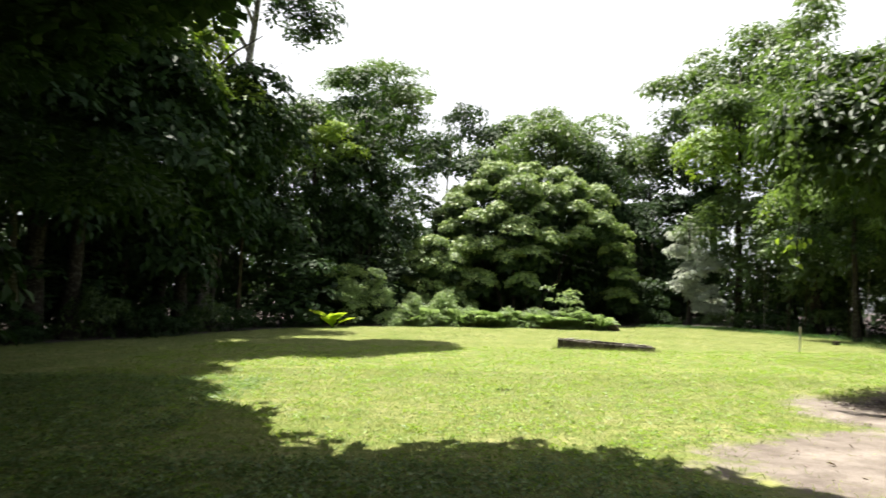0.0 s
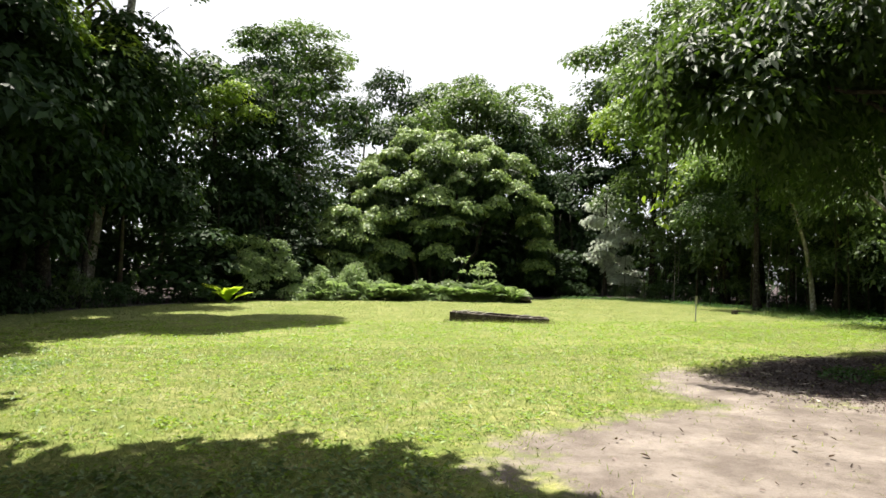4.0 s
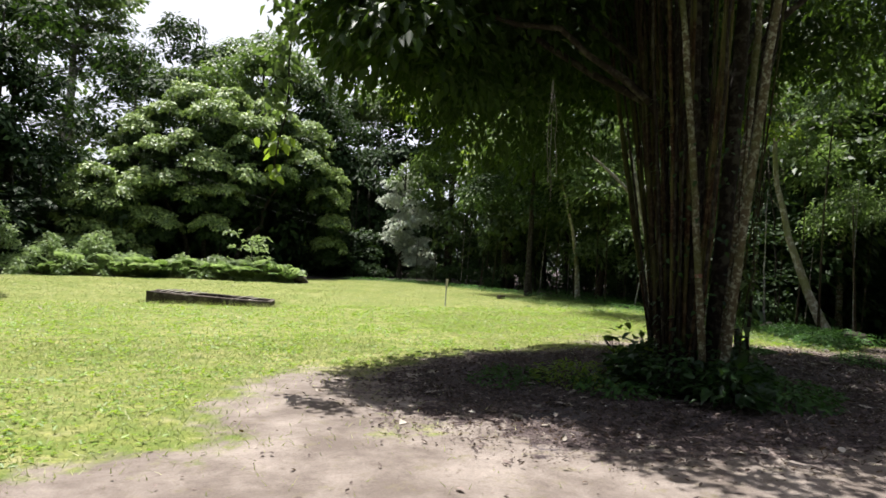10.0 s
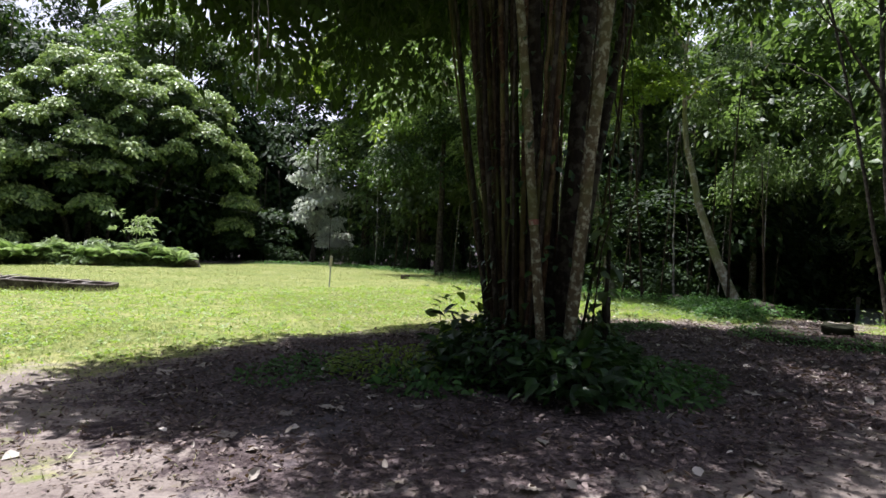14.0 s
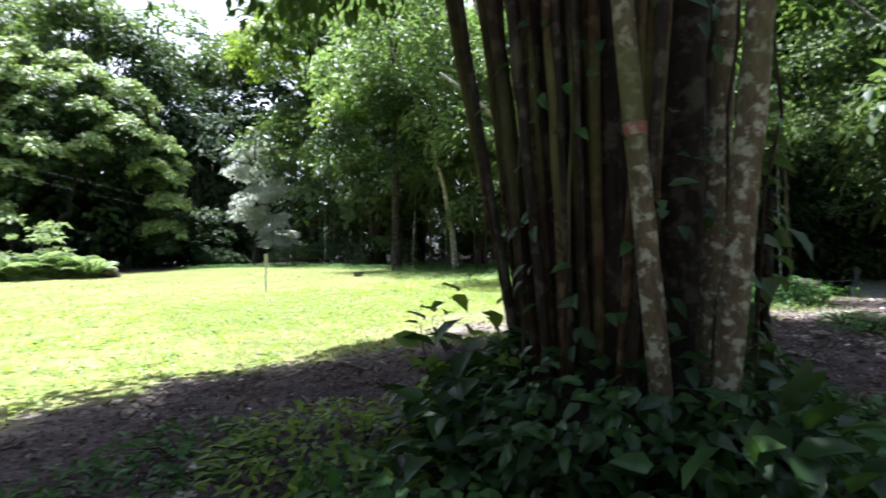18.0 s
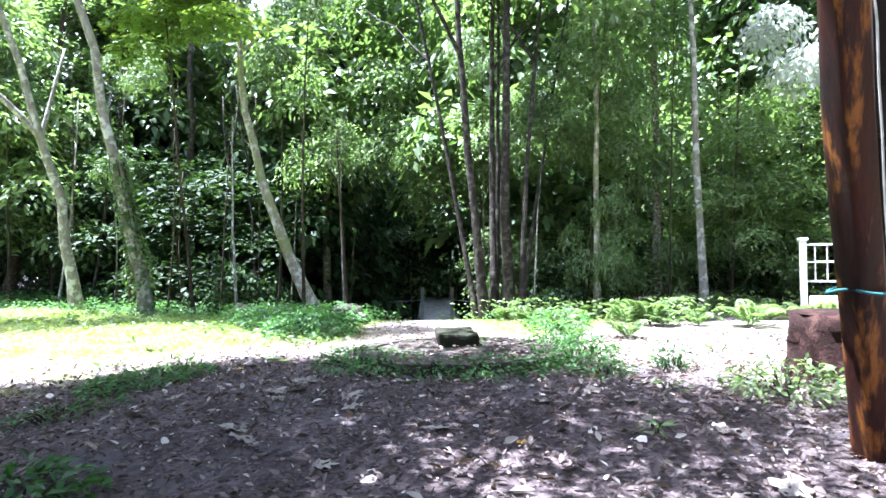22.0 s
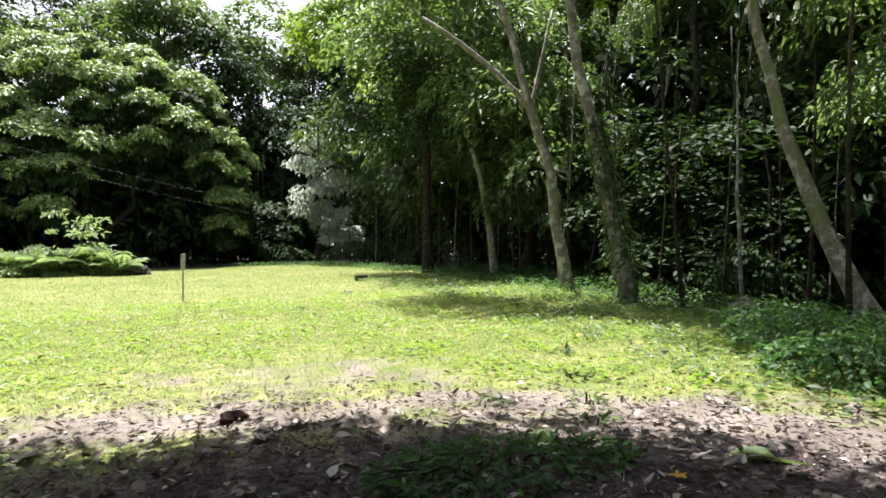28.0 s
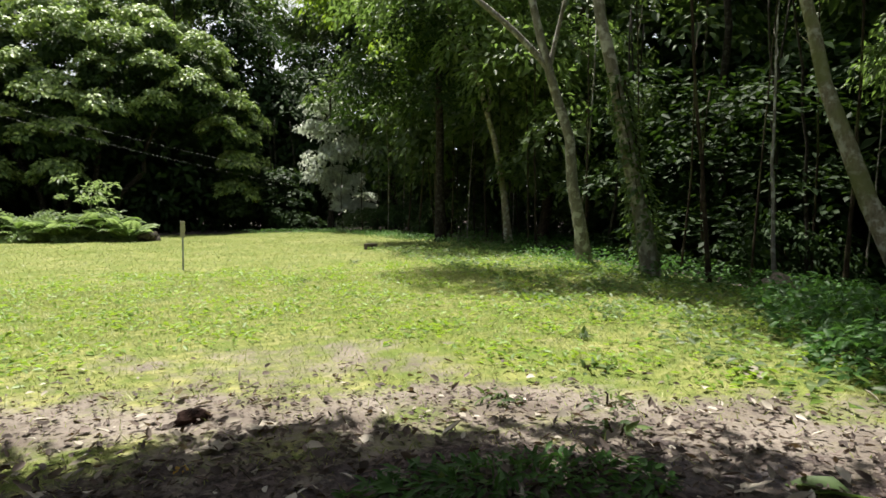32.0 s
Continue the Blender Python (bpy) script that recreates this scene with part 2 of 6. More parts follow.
c = mix(nt, ramp(nt, noise_of(nt, 5.0, 4, 0.6, drawn.outputs[0]), [(0.36, (0, 0, 0)), (0.62, (1, 1, 1))]), (0.010, 0.003, 0.002), (0.042, 0.008, 0.003))
# Worn orange streaks, widened to stand in for sunlight on the post.
c = mix(nt, ramp(nt, noise_of(nt, 8.5, 5, 0.62, drawn.outputs[0]), [(0.51, (0, 0, 0)), (0.62, (0.9, 0.9, 0.9))]), c, (0.21, 0.078, 0.012))
c = mix(nt, ramp(nt, grain, [(0.35, (0.75, 0.75, 0.75)), (0.55, (0, 0, 0))]), c, (0.014, 0.007, 0.005))
c = mix(nt, ramp(nt, noise_of(nt, 2.2, 5, 0.6, co), [(0.58, (0, 0, 0)), (0.72, (0.7, 0.7, 0.7))]), c, (0.055, 0.050, 0.014))
nt.links.new(c, b.inputs["Base Color"])
b.inputs["Roughness"].default_value, b.inputs["Specular IOR Level"].default_value = 0.6, 0.2
bump(nt, b, grain, 0.5, 0.012)
DARK_TIMBER = plain("dark_timber", (0.008, 0.004, 0.003), (0.005, 0.003, 0.002), 3.0, 0.7, 0.4, 0.006)
STUMP_WOOD = plain("red_brown_stump_wood", (0.022, 0.009, 0.006), (0.012, 0.006, 0.005), 3.0, 0.85, 0.7, 0.03, (0.055, 0.028, 0.020))
WHITE_PAINT = plain("worn_white_paint", (0.78, 0.77, 0.73), (0.66, 0.64, 0.59), 3.0, 0.5, 0.15, 0.003)
CREAM_PAINT = plain("cream_painted_render", (0.66, 0.56, 0.40), (0.56, 0.47, 0.33), 2.0, 0.7, 0.25, 0.004)
CORD = plain("pale_cord", (0.50, 0.49, 0.43), (0.34, 0.34, 0.29), 12.0, 0.8, 0.3, 0.002)
CORD_GREEN = plain("teal_cord", (0.04, 0.13, 0.12), (0.03, 0.09, 0.085), 12.0, 0.7, 0.3, 0.002)
WIRE = plain("black_wire", (0.02, 0.02, 0.02), (0.035, 0.035, 0.035), 5.0, 0.5, 0.1, 0.001)

# ground: lawn, trodden soil and leaf mould by where each lies
GROUND, nt, b, out = material("lawn_and_soil")
co = nt.nodes.new("ShaderNodeTexCoord").outputs["Object"]
soil_at = nt.nodes.new("ShaderNodeAttribute")
soil_at.attribute_name = "soil"
mould_at = nt.nodes.new("ShaderNodeAttribute")
mould_at.attribute_name = "mould"
patchy = noise_of(nt, 0.35, 4, 0.6, co)
tufts = noise_of(nt, 9.0, 5, 0.75, co)
grain = noise_of(nt, 60.0, 4, 0.7, co)
mottled = noise_of(nt, 2.6, 5, 0.7, co)
lawn = mix(nt, ramp(nt, patchy, [(0.35, (0, 0, 0)), (0.65, (1, 1, 1))]), (0.185, 0.210, 0.052), (0.300, 0.295, 0.112))
lawn = mix(nt, ramp(nt, tufts, [(0.38, (0, 0, 0)), (0.62, (1, 1, 1))]), mix(nt, 0.7, lawn, (0.05, 0.08, 0.015)), lawn)
lawn = mix(nt, ramp(nt, mottled, [(0.40, (0.75, 0.75, 0.75)), (0.55, (0, 0, 0))]), lawn, (0.10, 0.145, 0.030))
lawn = mix(nt, ramp(nt, mottled, [(0.58, (0, 0, 0)), (0.70, (0.6, 0.6, 0.6))]), lawn, (0.31, 0.285, 0.15))
earth = mix(nt, ramp(nt, noise_of(nt, 1.3, 5, 0.65, co), [(0.38, (0, 0, 0)), (0.66, (1, 1, 1))]), (0.132, 0.110, 0.093), (0.255, 0.222, 0.190))
earth = mix(nt, ramp(nt, noise_of(nt, 14.0, 4, 0.7, co), [(0.55, (0, 0, 0)), (0.72, (0.7, 0.7, 0.7))]), earth, (0.12, 0.095, 0.078))
earth = mix(nt, ramp(nt, noise_of(nt, 4.2, 6, 0.75, co), [(0.56, (0, 0, 0)), (0.66, (0.55, 0.55, 0.55))]), earth, (0.145, 0.130, 0.070))
mould = mix(nt, ramp(nt, noise_of(nt, 18.0, 5, 0.75, co), [(0.40, (0, 0, 0)), (0.62, (1, 1, 1))]), (0.034, 0.025, 0.024), (0.145, 0.116, 0.110))

# Broken shade and dapples put into the litter's tone as large patches.
mould = mix(nt, ramp(nt, noise_of(nt, 1.9, 5, 0.65, co), [(0.45, (0, 0, 0)), (0.62, (0.65, 0.65, 0.65))]), mould, (0.024, 0.016, 0.016))
mould = mix(nt, ramp(nt, noise_of(nt, 1.1, 4, 0.6, co), [(0.55, (0, 0, 0)), (0.68, (0.6, 0.6, 0.6))]), mould, (0.105, 0.098, 0.102))


def edge_of(attribute, scale, low, high):
    """A mask with a ragged edge, 0 to 1."""
    wob = node(nt, "ShaderNodeMath")
    wob.operation = "ADD"
    nt.links.new(attribute.outputs["Fac"], wob.inputs[0])
    part_ = node(nt, "ShaderNodeMapRange", To_Min=-0.55, To_Max=0.55)
    part_.inputs["From Min"].default_value, part_.inputs["From Max"].default_value = 0.25, 0.75
    nt.links.new(noise_of(nt, scale, 6, 0.75, co), part_.inputs["Value"])
    nt.links.new(part_.outputs[0], wob.inputs[1])
    return ramp(nt, wob.outputs[0], [(low, (0, 0, 0)), (high, (1, 1, 1))])


c = mix(nt, edge_of(soil_at, 1.6, 0.30, 0.66), lawn, earth)
c = mix(nt, edge_of(mould_at, 3.0, 0.40, 0.60), c, mould)
nt.links.new(mix(nt, 0.3, c, ramp(nt, grain, [(0.3, (0.25, 0.25, 0.25)), (0.7, (0.8, 0.8, 0.8))]), "OVERLAY"), b.inputs["Base Color"])
b.inputs["Roughness"].default_value = 0.95
b.inputs["Specular IOR Level"].default_value = 0.15
bump(nt, b, tufts, 0.7, 0.05)


# ---- building blocks ----
def rng_of(seed):
    return np.random.default_rng(seed)


def swell(x, y, cx, cy, sx, sy):
    return np.exp(-((x - cx) / sx) ** 2 / 2 - ((y - cy) / sy) ** 2 / 2)


def height(x, y):
    """Ground level: it rises to the right, swells by the clump and the wood's edge, and falls into a ditch behind it."""
    x, y = np.asarray(x, float), np.asarray(y, float)
    base = -0.337 + 0.0238 * np.clip(x, -30, 32) - 0.0049 * np.clip(y, -15, 60)
    base = base + 0.046 * swell(x, y, 16, 10, 5, 4) + 0.122 * swell(x, y, 24, 20, 4, 5) - 0.11 * swell(x, y, 8.4, 12.6, 2.2, 2.2) - 2.6 * swell(x, y, 35.5, 18.7, 5.5, 5.5)
    return base + 0.012 * np.sin(x * 0.9 + 0.4 * y) * np.sin(y * 0.7 - 0.3 * x) + 0.012 * np.sin(x * 2.3 + 1) * np.sin(y * 1.9)


def level(x, y):
    return float(height(x, y))


def part(name, mesh, mat, parent=None, label=""):
    """One mesh object under a thing or a part. Takes a bmesh, a mesh, or (vertices, faces)."""
    if isinstance(mesh, bmesh.types.BMesh):
        data = bpy.data.meshes.new(name)
        mesh.to_mesh(data)
        mesh.free()
    elif isinstance(mesh, tuple):
        data = tri_mesh(name, *mesh)
    else:
        data = mesh
    if not data.materials:
        data.materials.append(mat)
    ob = new(name, data)
    ob.parent = parent
    if label:
        ob["label"] = label
    return ob


def thing(name, x, y, z=None, turn=0, label="", category="", group="", kind=""):
    ob = new(name)
    ob.matrix_world = pose(x, y, level(x, y) if z is None else z, 0, 0, turn)
    return tagged(ob, label, category, group, kind)


def tri_mesh(name, verts, faces, smooth=False):
    """A mesh from arrays: n x 3 places and m x k corners (k 3 or 4)."""
    verts, faces = np.asarray(verts, np.float32), np.asarray(faces, np.int32)
    k = faces.shape[1]
    data = bpy.data.meshes.new(name)
    data.vertices.add(len(verts))
    data.vertices.foreach_set("co", verts.ravel())
    data.loops.add(faces.size)
    data.loops.foreach_set("vertex_index", faces.ravel())
    data.polygons.add(len(faces))
    data.polygons.foreach_set("loop_start", np.arange(0, faces.size, k, dtype=np.int32))
    if smooth:
        data.polygons.foreach_set("use_smooth", np.ones(len(faces), bool))
    data.update(calc_edges=True)
    data.validate()
    return data


def unit(v):
    return v / np.maximum(np.linalg.norm(v, axis=-1, keepdims=True), 1e-9)


def leaves(P, U, N, length, width, fold=0.22, droop=0.12):
    """Blades folded along the midrib: base P, way U, upper side N. Two triangles each."""
    n = len(P)
    length, width = np.broadcast_to(length, n)[:, None], np.broadcast_to(width, n)[:, None]
    U = unit(U)
    S = unit(np.cross(U, N))
    N = np.cross(S, U)
    v = np.empty((n, 4, 3))
    v[:, 0] = P
    v[:, 1] = P + U * length * 0.45 + S * width * 0.5 + N * width * fold
    v[:, 2] = P + U * length - N * length * droop
    v[:, 3] = P + U * length * 0.45 - S * width * 0.5 + N * width * fold
    i = 4 * np.arange(n)[:, None]
    f = np.concatenate([i + [0, 2, 1], i + [0, 3, 2]], 1).reshape(-1, 3)
    return v.reshape(-1, 3), f


def pad_leaves(rng, C, N, R, count, length, droop=0.5, flat=0.16, ratio=0.45, hang=0.0, wild=0.35):
    """Leaves in rosettes: each pad has a centre C, an upper side N and a radius R."""
    C, N = np.repeat(C, count, 0), np.repeat(unit(N), count, 0)
    R = np.repeat(np.broadcast_to(R, len(C) // count), count)[:, None]
    n = len(C)
    a = rng.uniform(0, 2 * np.pi, (n, 1))
    ref = np.where(np.abs(N[:, 2:3]) > 0.9, [[1.0, 0, 0]], [[0, 0, 1.0]])
    T = unit(np.cross(N, ref))
    B = np.cross(N, T)
    out = T * np.cos(a) + B * np.sin(a)
    r = R * np.sqrt(rng.uniform(0, 1, (n, 1)))
    P = C + out * r - N * droop * r * r / R + N * rng.normal(0, flat, (n, 1)) * R
    U = out + N * rng.normal(0.0, wild, (n, 1)) + rng.normal(0, wild, (n, 3)) + np.array([0, 0, -hang])
    M = N + rng.normal(0, wild, (n, 3))
    L = length * rng.uniform(0.6, 1.25, n)
    return leaves(P, U, M, L, L * ratio)


def puff_leaves(rng, C, N, R, count, length, ratio=0.6, flat=0.65, hang=0.35, wild=0.22):
    """Leaves shingled over rounded tufts: each tuft has a centre C, a top side N and a radius R."""
    C, N = np.repeat(C, count, 0), np.repeat(unit(N), count, 0)
    R = np.repeat(np.broadcast_to(R, len(C) // count), count)[:, None]
    n = len(C)
    d = unit(N * 0.85 + unit(rng.normal(0, 1, (n, 3))))
    rise = np.sum(d * N, 1, keepdims=True)
    side = d - N * rise
    P = C + (side + N * rise * flat) * R * rng.uniform(0.72, 1.08, (n, 1))
    U = unit(side + rng.normal(0, 0.15, (n, 3))) + rng.normal(0, wild, (n, 3)) + np.array([0, 0, -hang])
    M = d + N * 0.4 + rng.normal(0, wild, (n, 3))
    L = length * rng.uniform(0.6, 1.25, n)
    return leaves(P, U, M, L, L * ratio, 0.12)


def broad_leaves(P, U, N, length, width, fold=0.18, droop=0.25):
    """Larger blades for plants near the path: pointed ovals, eight triangles each, bent along their length."""
    n = len(P)
    length, width = np.broadcast_to(length, n)[:, None], np.broadcast_to(width, n)[:, None]
    U = unit(U)
    S = unit(np.cross(U, N))
    N = np.cross(S, U)
    v = np.empty((n, 8, 3))
    rib = [P + U * length * t - N * length * droop * t * t for t in (0, 0.28, 0.66, 1)]
    v[:, 0], v[:, 7] = rib[0], rib[3]
    for k, (i, w) in enumerate(((1, 0.5), (2, 0.38))):
        v[:, 1 + 3 * k] = rib[i] + S * width * w + N * width * fold
        v[:, 2 + 3 * k] = rib[i]
        v[:, 3 + 3 * k] = rib[i] - S * width * w + N * width * fold
    t = np.array([[0, 2, 1], [0, 3, 2], [1, 2, 4], [2, 5, 4], [2, 3, 5], [3, 6, 5], [4, 5, 7], [5, 6, 7]])
    f = (8 * np.arange(n)[:, None, None] + t).reshape(-1, 3)
    return v.reshape(-1, 3), f


def tube(path, radii, k=8, rough=0.0, seed=0, cap=True):
    """A tapering stem along a path: vertices and quads."""
    path, radii = np.asarray(path, float), np.asarray(radii, float)
    rng = rng_of(seed)
    d = unit(np.gradient(path, axis=0))
    ref = np.array([0.31, 0.95, 0.05])
    T = unit(np.cross(d, ref))
    B = np.cross(d, T)
    a = np.linspace(0, 2 * np.pi, k, endpoint=False)
    wob = 1 + rough * rng.normal(0, 1, (len(path), k))
    v = path[:, None] + (T[:, None] * np.cos(a)[None, :, None] + B[:, None] * np.sin(a)[None, :, None]) * (radii[:, None] * wob)[:, :, None]
    i, j = np.meshgrid(np.arange(len(path) - 1), np.arange(k), indexing="ij")
    q = np.stack([i * k + j, i * k + (j + 1) % k, (i + 1) * k + (j + 1) % k, (i + 1) * k + j], -1).reshape(-1, 4)
    v = v.reshape(-1, 3)
    if cap:
        m = len(v)
        top = (len(path) - 1) * k
        v = np.concatenate([v, path[-1:]])
        j = np.arange(k)
        q = np.concatenate([q, np.stack([top + j, top + (j + 1) % k, np.full(k, m), np.full(k, m)], -1)])
        tri = np.concatenate([q[:-k][:, [0, 1, 2]], q[:-k][:, [0, 2, 3]], q[-k:, :3]])
        return v, tri
    return v, q


def stem(name, path, radii, mat, parent, k=8, rough=0.04, seed=0, label=""):
    v, f = tube(path, radii, k, rough, seed)
    return part(name, tri_mesh(name, v, f, True), mat, parent, label)


def bend(p0, p1, n=8, sag=(0, 0, 0), wobble=0.0, seed=0):
    """A path from p0 to p1 that bows by sag at its middle and wanders a little."""
    t = np.linspace(0, 1, n)[:, None]
    p0, p1 = np.asarray(p0, float), np.asarray(p1, float)
    w = rng_of(seed).normal(0, wobble, (n, 3)) * np.sin(np.pi * t)
    return p0 + (p1 - p0) * t + np.asarray(sag, float) * 4 * t * (1 - t) + w


def join(*pieces):
    vs, fs, n = [], [], 0
    for v, f in pieces:
        vs.append(v)
        fs.append(np.asarray(f) + n)
        n += len(v)
    return np.concatenate(vs), np.concatenate(fs)


def box(bm, sx, sy, sz, m, bevel=0.01):
    """A bevelled block of that size at the pose m, in bm."""
    made = bmesh.ops.create_cube(bm, size=1.0, matrix=m @ Matrix.Diagonal((sx, sy, sz, 1)))
    if bevel:
        edges = list({e for v in made["verts"] for e in v.link_edges})
        bmesh.ops.bevel(bm, geom=edges, offset=bevel, segments=2, affect="EDGES", profile=0.6)
    return bm


def block(name, sx, sy, sz, m, mat, parent, bevel=0.01, label="", rough=0.0, seed=0):
    bm = box(bmesh.new(), sx, sy, sz, m, bevel)
    if rough:
        bmesh.ops.subdivide_edges(bm, edges=[e for e in bm.edges if e.calc_length() > 0.15], cuts=3, use_grid_fill=True)
        for v in bm.verts:
            v.co += noise.noise_vector(v.co * 3.1 + Vector((seed, 0, 0))) * rough
    return part(name, bm, mat, parent, label)


# ---- ground ----
def fade(d, soft):
    return np.clip(0.5 - d / (2 * soft), 0, 1)


def blob(x, y, cx, cy, rx, ry, turn=0.0):
    """Distance-like value, below 0 inside an ellipse."""
    c, s = math.cos(radians(turn)), math.sin(radians(turn))
    u, v = (x - cx) * c + (y - cy) * s, -(x - cx) * s + (y - cy) * c
    q = np.sqrt((u / rx) ** 2 + (v / ry) ** 2)
    return (q - 1) * min(rx, ry)


def soil(x, y):
    """Trodden bare earth: the path in front of the clump, and a strip along the shade's edge."""
    d = np.minimum.reduce([blob(x, y, 7.6, 7.2, 4.4, 2.0, 8), blob(x, y, 7.9, 10.6, 1.1, 2.2, -12), blob(x, y, 10.5, 5.2, 6.0, 2.9, 20),
                           blob(x, y, 12.2, 10.5, 3.9, 3.4, 10), blob(x, y, 16.5, 10.2, 4.4, 3.6, 0), blob(x, y, 18.5, 6.5, 7.0, 4.5, 0),
                           blob(x, y, 16.2, 14.5, 1.5, 0.5, -10), blob(x, y, 17.9, 14.1, 0.8, 0.45, -20), blob(x, y, 18.9, 12.6, 0.9, 0.6, -50), blob(x, y, 19.6, 12.0, 2.6, 1.0, -50), blob(x, y, 22.5, 8.2, 3.6, 1.7, 0), blob(x, y, 22.6, 12.8, 4.0, 0.85, 25)])
    thin = 0.42 * fade(blob(x, y, 16.7, 15.7, 1.8, 1.0, -20), 0.6)
    return np.maximum(fade(d, 0.55), thin)


def mould_cover(x, y):
    """Leaf mould: under the clump and inside the woods."""
    d = np.minimum.reduce([blob(x, y, 14.2, 10.9, 5.2, 2.9, -8), blob(x, y, 12.3, 9.5, 3.4, 2.2, -12), blob(x, y, 16.4, 10.2, 3.6, 3.5, 0)])
    return np.maximum(fade(d, 0.8), fade(clearing(x, y) + 0.5, 0.9))


EDGE = [(-16, -14), (-16, 4), (-17, 12), (-16.5, 18), (-12, 27), (-9.5, 34), (-5.5, 39.5), (1.5, 44.3), (9, 45.5), (16, 46.5), (20.5, 46.5), (22.8, 40),
        (23.6, 32), (24.2, 24), (24.0, 18), (23.8, 14.3), (25.2, 11.8), (27.5, 8), (29, 2), (26, -14)]


def clearing(x, y):
    """Distance inside (above 0) or outside (below 0) the woods' edge."""
    x, y = np.asarray(x, float), np.asarray(y, float)
    best, inside = np.full(x.shape, 1e9), np.zeros(x.shape, bool)
    for (ax, ay), (bx, by) in zip(EDGE, EDGE[1:] + EDGE[:1]):
        dx, dy = bx - ax, by - ay
        t = np.clip(((x - ax) * dx + (y - ay) * dy) / (dx * dx + dy * dy), 0, 1)
        best = np.minimum(best, np.hypot(x - ax - t * dx, y - ay - t * dy))
        cross = (ay > y) != (by > y)
        inside ^= cross & (x < dx * (y - ay) / (dy if dy else 1e-9) + ax)
    return np.where(inside, best, -best)


gx = np.concatenate([[-1600, -400, -150, -80, -50], np.arange(-34, -9, 1.0), np.arange(-9, 26, 0.25), np.arange(26, 46, 0.8), [50, 80, 150, 400, 1600]])
gy = np.concatenate([[-1600, -400, -150, -80, -40], np.arange(-24, -2, 1.0), np.arange(-2, 20, 0.25), np.arange(20, 62, 0.8), [70, 100, 160, 400, 1600]])
GX, GY = np.meshgrid(gx, gy, indexing="ij")
vx, vy = GX.ravel(), GY.ravel()
i, j = np.meshgrid(np.arange(len(gx) - 1), np.arange(len(gy) - 1), indexing="ij")
i = (i * len(gy) + j).ravel()
data = tri_mesh("ground", np.stack([vx, vy, height(vx, vy)], 1), np.stack([i, i + len(gy), i + len(gy) + 1, i + 1], 1), True)
for key, values in (("soil", soil(vx, vy)), ("mould", mould_cover(vx, vy))):
    data.attributes.new(key, "FLOAT", "POINT").data.foreach_set("value", values.astype(np.float32))
tagged(part("ground", data, GROUND), "lawn with bare trodden earth and leaf mould under trees", "ground", kind="structure")


# ---- trees ----
def shell(rng, n, low=-0.35):
    """Random ways over a ball, none that point lower than low."""
    d = unit(rng.normal(0, 1, (n * 3, 3)))
    return d[d[:, 2] > low][:n]


def crown_mesh(name, seed, lobes, pads, count, pad_radius, length, mat, droop=0.5, hang=0.0, up=0.6, low=-0.35, ratio=0.45, inner=0.84, puff=0.0):
    """A crown: pads of leaves over the outer part of several lobes (centre x, y, z, radii x, y, z)."""
    rng = rng_of(seed)
    Cs, Ns = [], []
    weights = np.array([(l[3] * l[4] + l[4] * l[5] + l[3] * l[5]) for l in lobes])
    for l, share in zip(lobes, weights / weights.sum()):
        d = shell(rng, max(3, int(pads * share)), low)
        depth = np.where(rng.uniform(0, 1, (len(d), 1)) < 0.2, rng.uniform(0.3, inner, (len(d), 1)), rng.uniform(inner, 1.0, (len(d), 1)))
        Cs.append(np.array(l[:3]) + d * np.array(l[3:]) * depth)
        Ns.append(d * (1 - up) + np.array([0, 0, up]))
    C, N = np.concatenate(Cs), np.concatenate(Ns)
    if puff:
        v, f = puff_leaves(rng, C, N, pad_radius * puff * rng.uniform(0.6, 1.3, len(C)), count, length, ratio + 0.1, 0.7, hang)
    else:
        v, f = pad_leaves(rng, C, N, pad_radius * rng.uniform(0.6, 1.3, len(C)), count, length, droop, 0.13, ratio, hang)
    data = tri_mesh(name, v, f)
    data.materials.append(mat)
    return data


def lobes_of(seed, n, r, h, size):
    """Lobes set apart about a crown's middle, within r and h, each of about that size."""
    rng = rng_of(seed)
    p = unit(rng.normal(0, 1, (n, 3))) * rng.uniform(0.55, 1.0, (n, 1)) * [r, r, h]
    s = size * rng.uniform(0.65, 1.15, (n, 1)) * np.array([[1, 1, 0.75]])
    return [tuple(a) + tuple(b) for a, b in zip(p, s)]


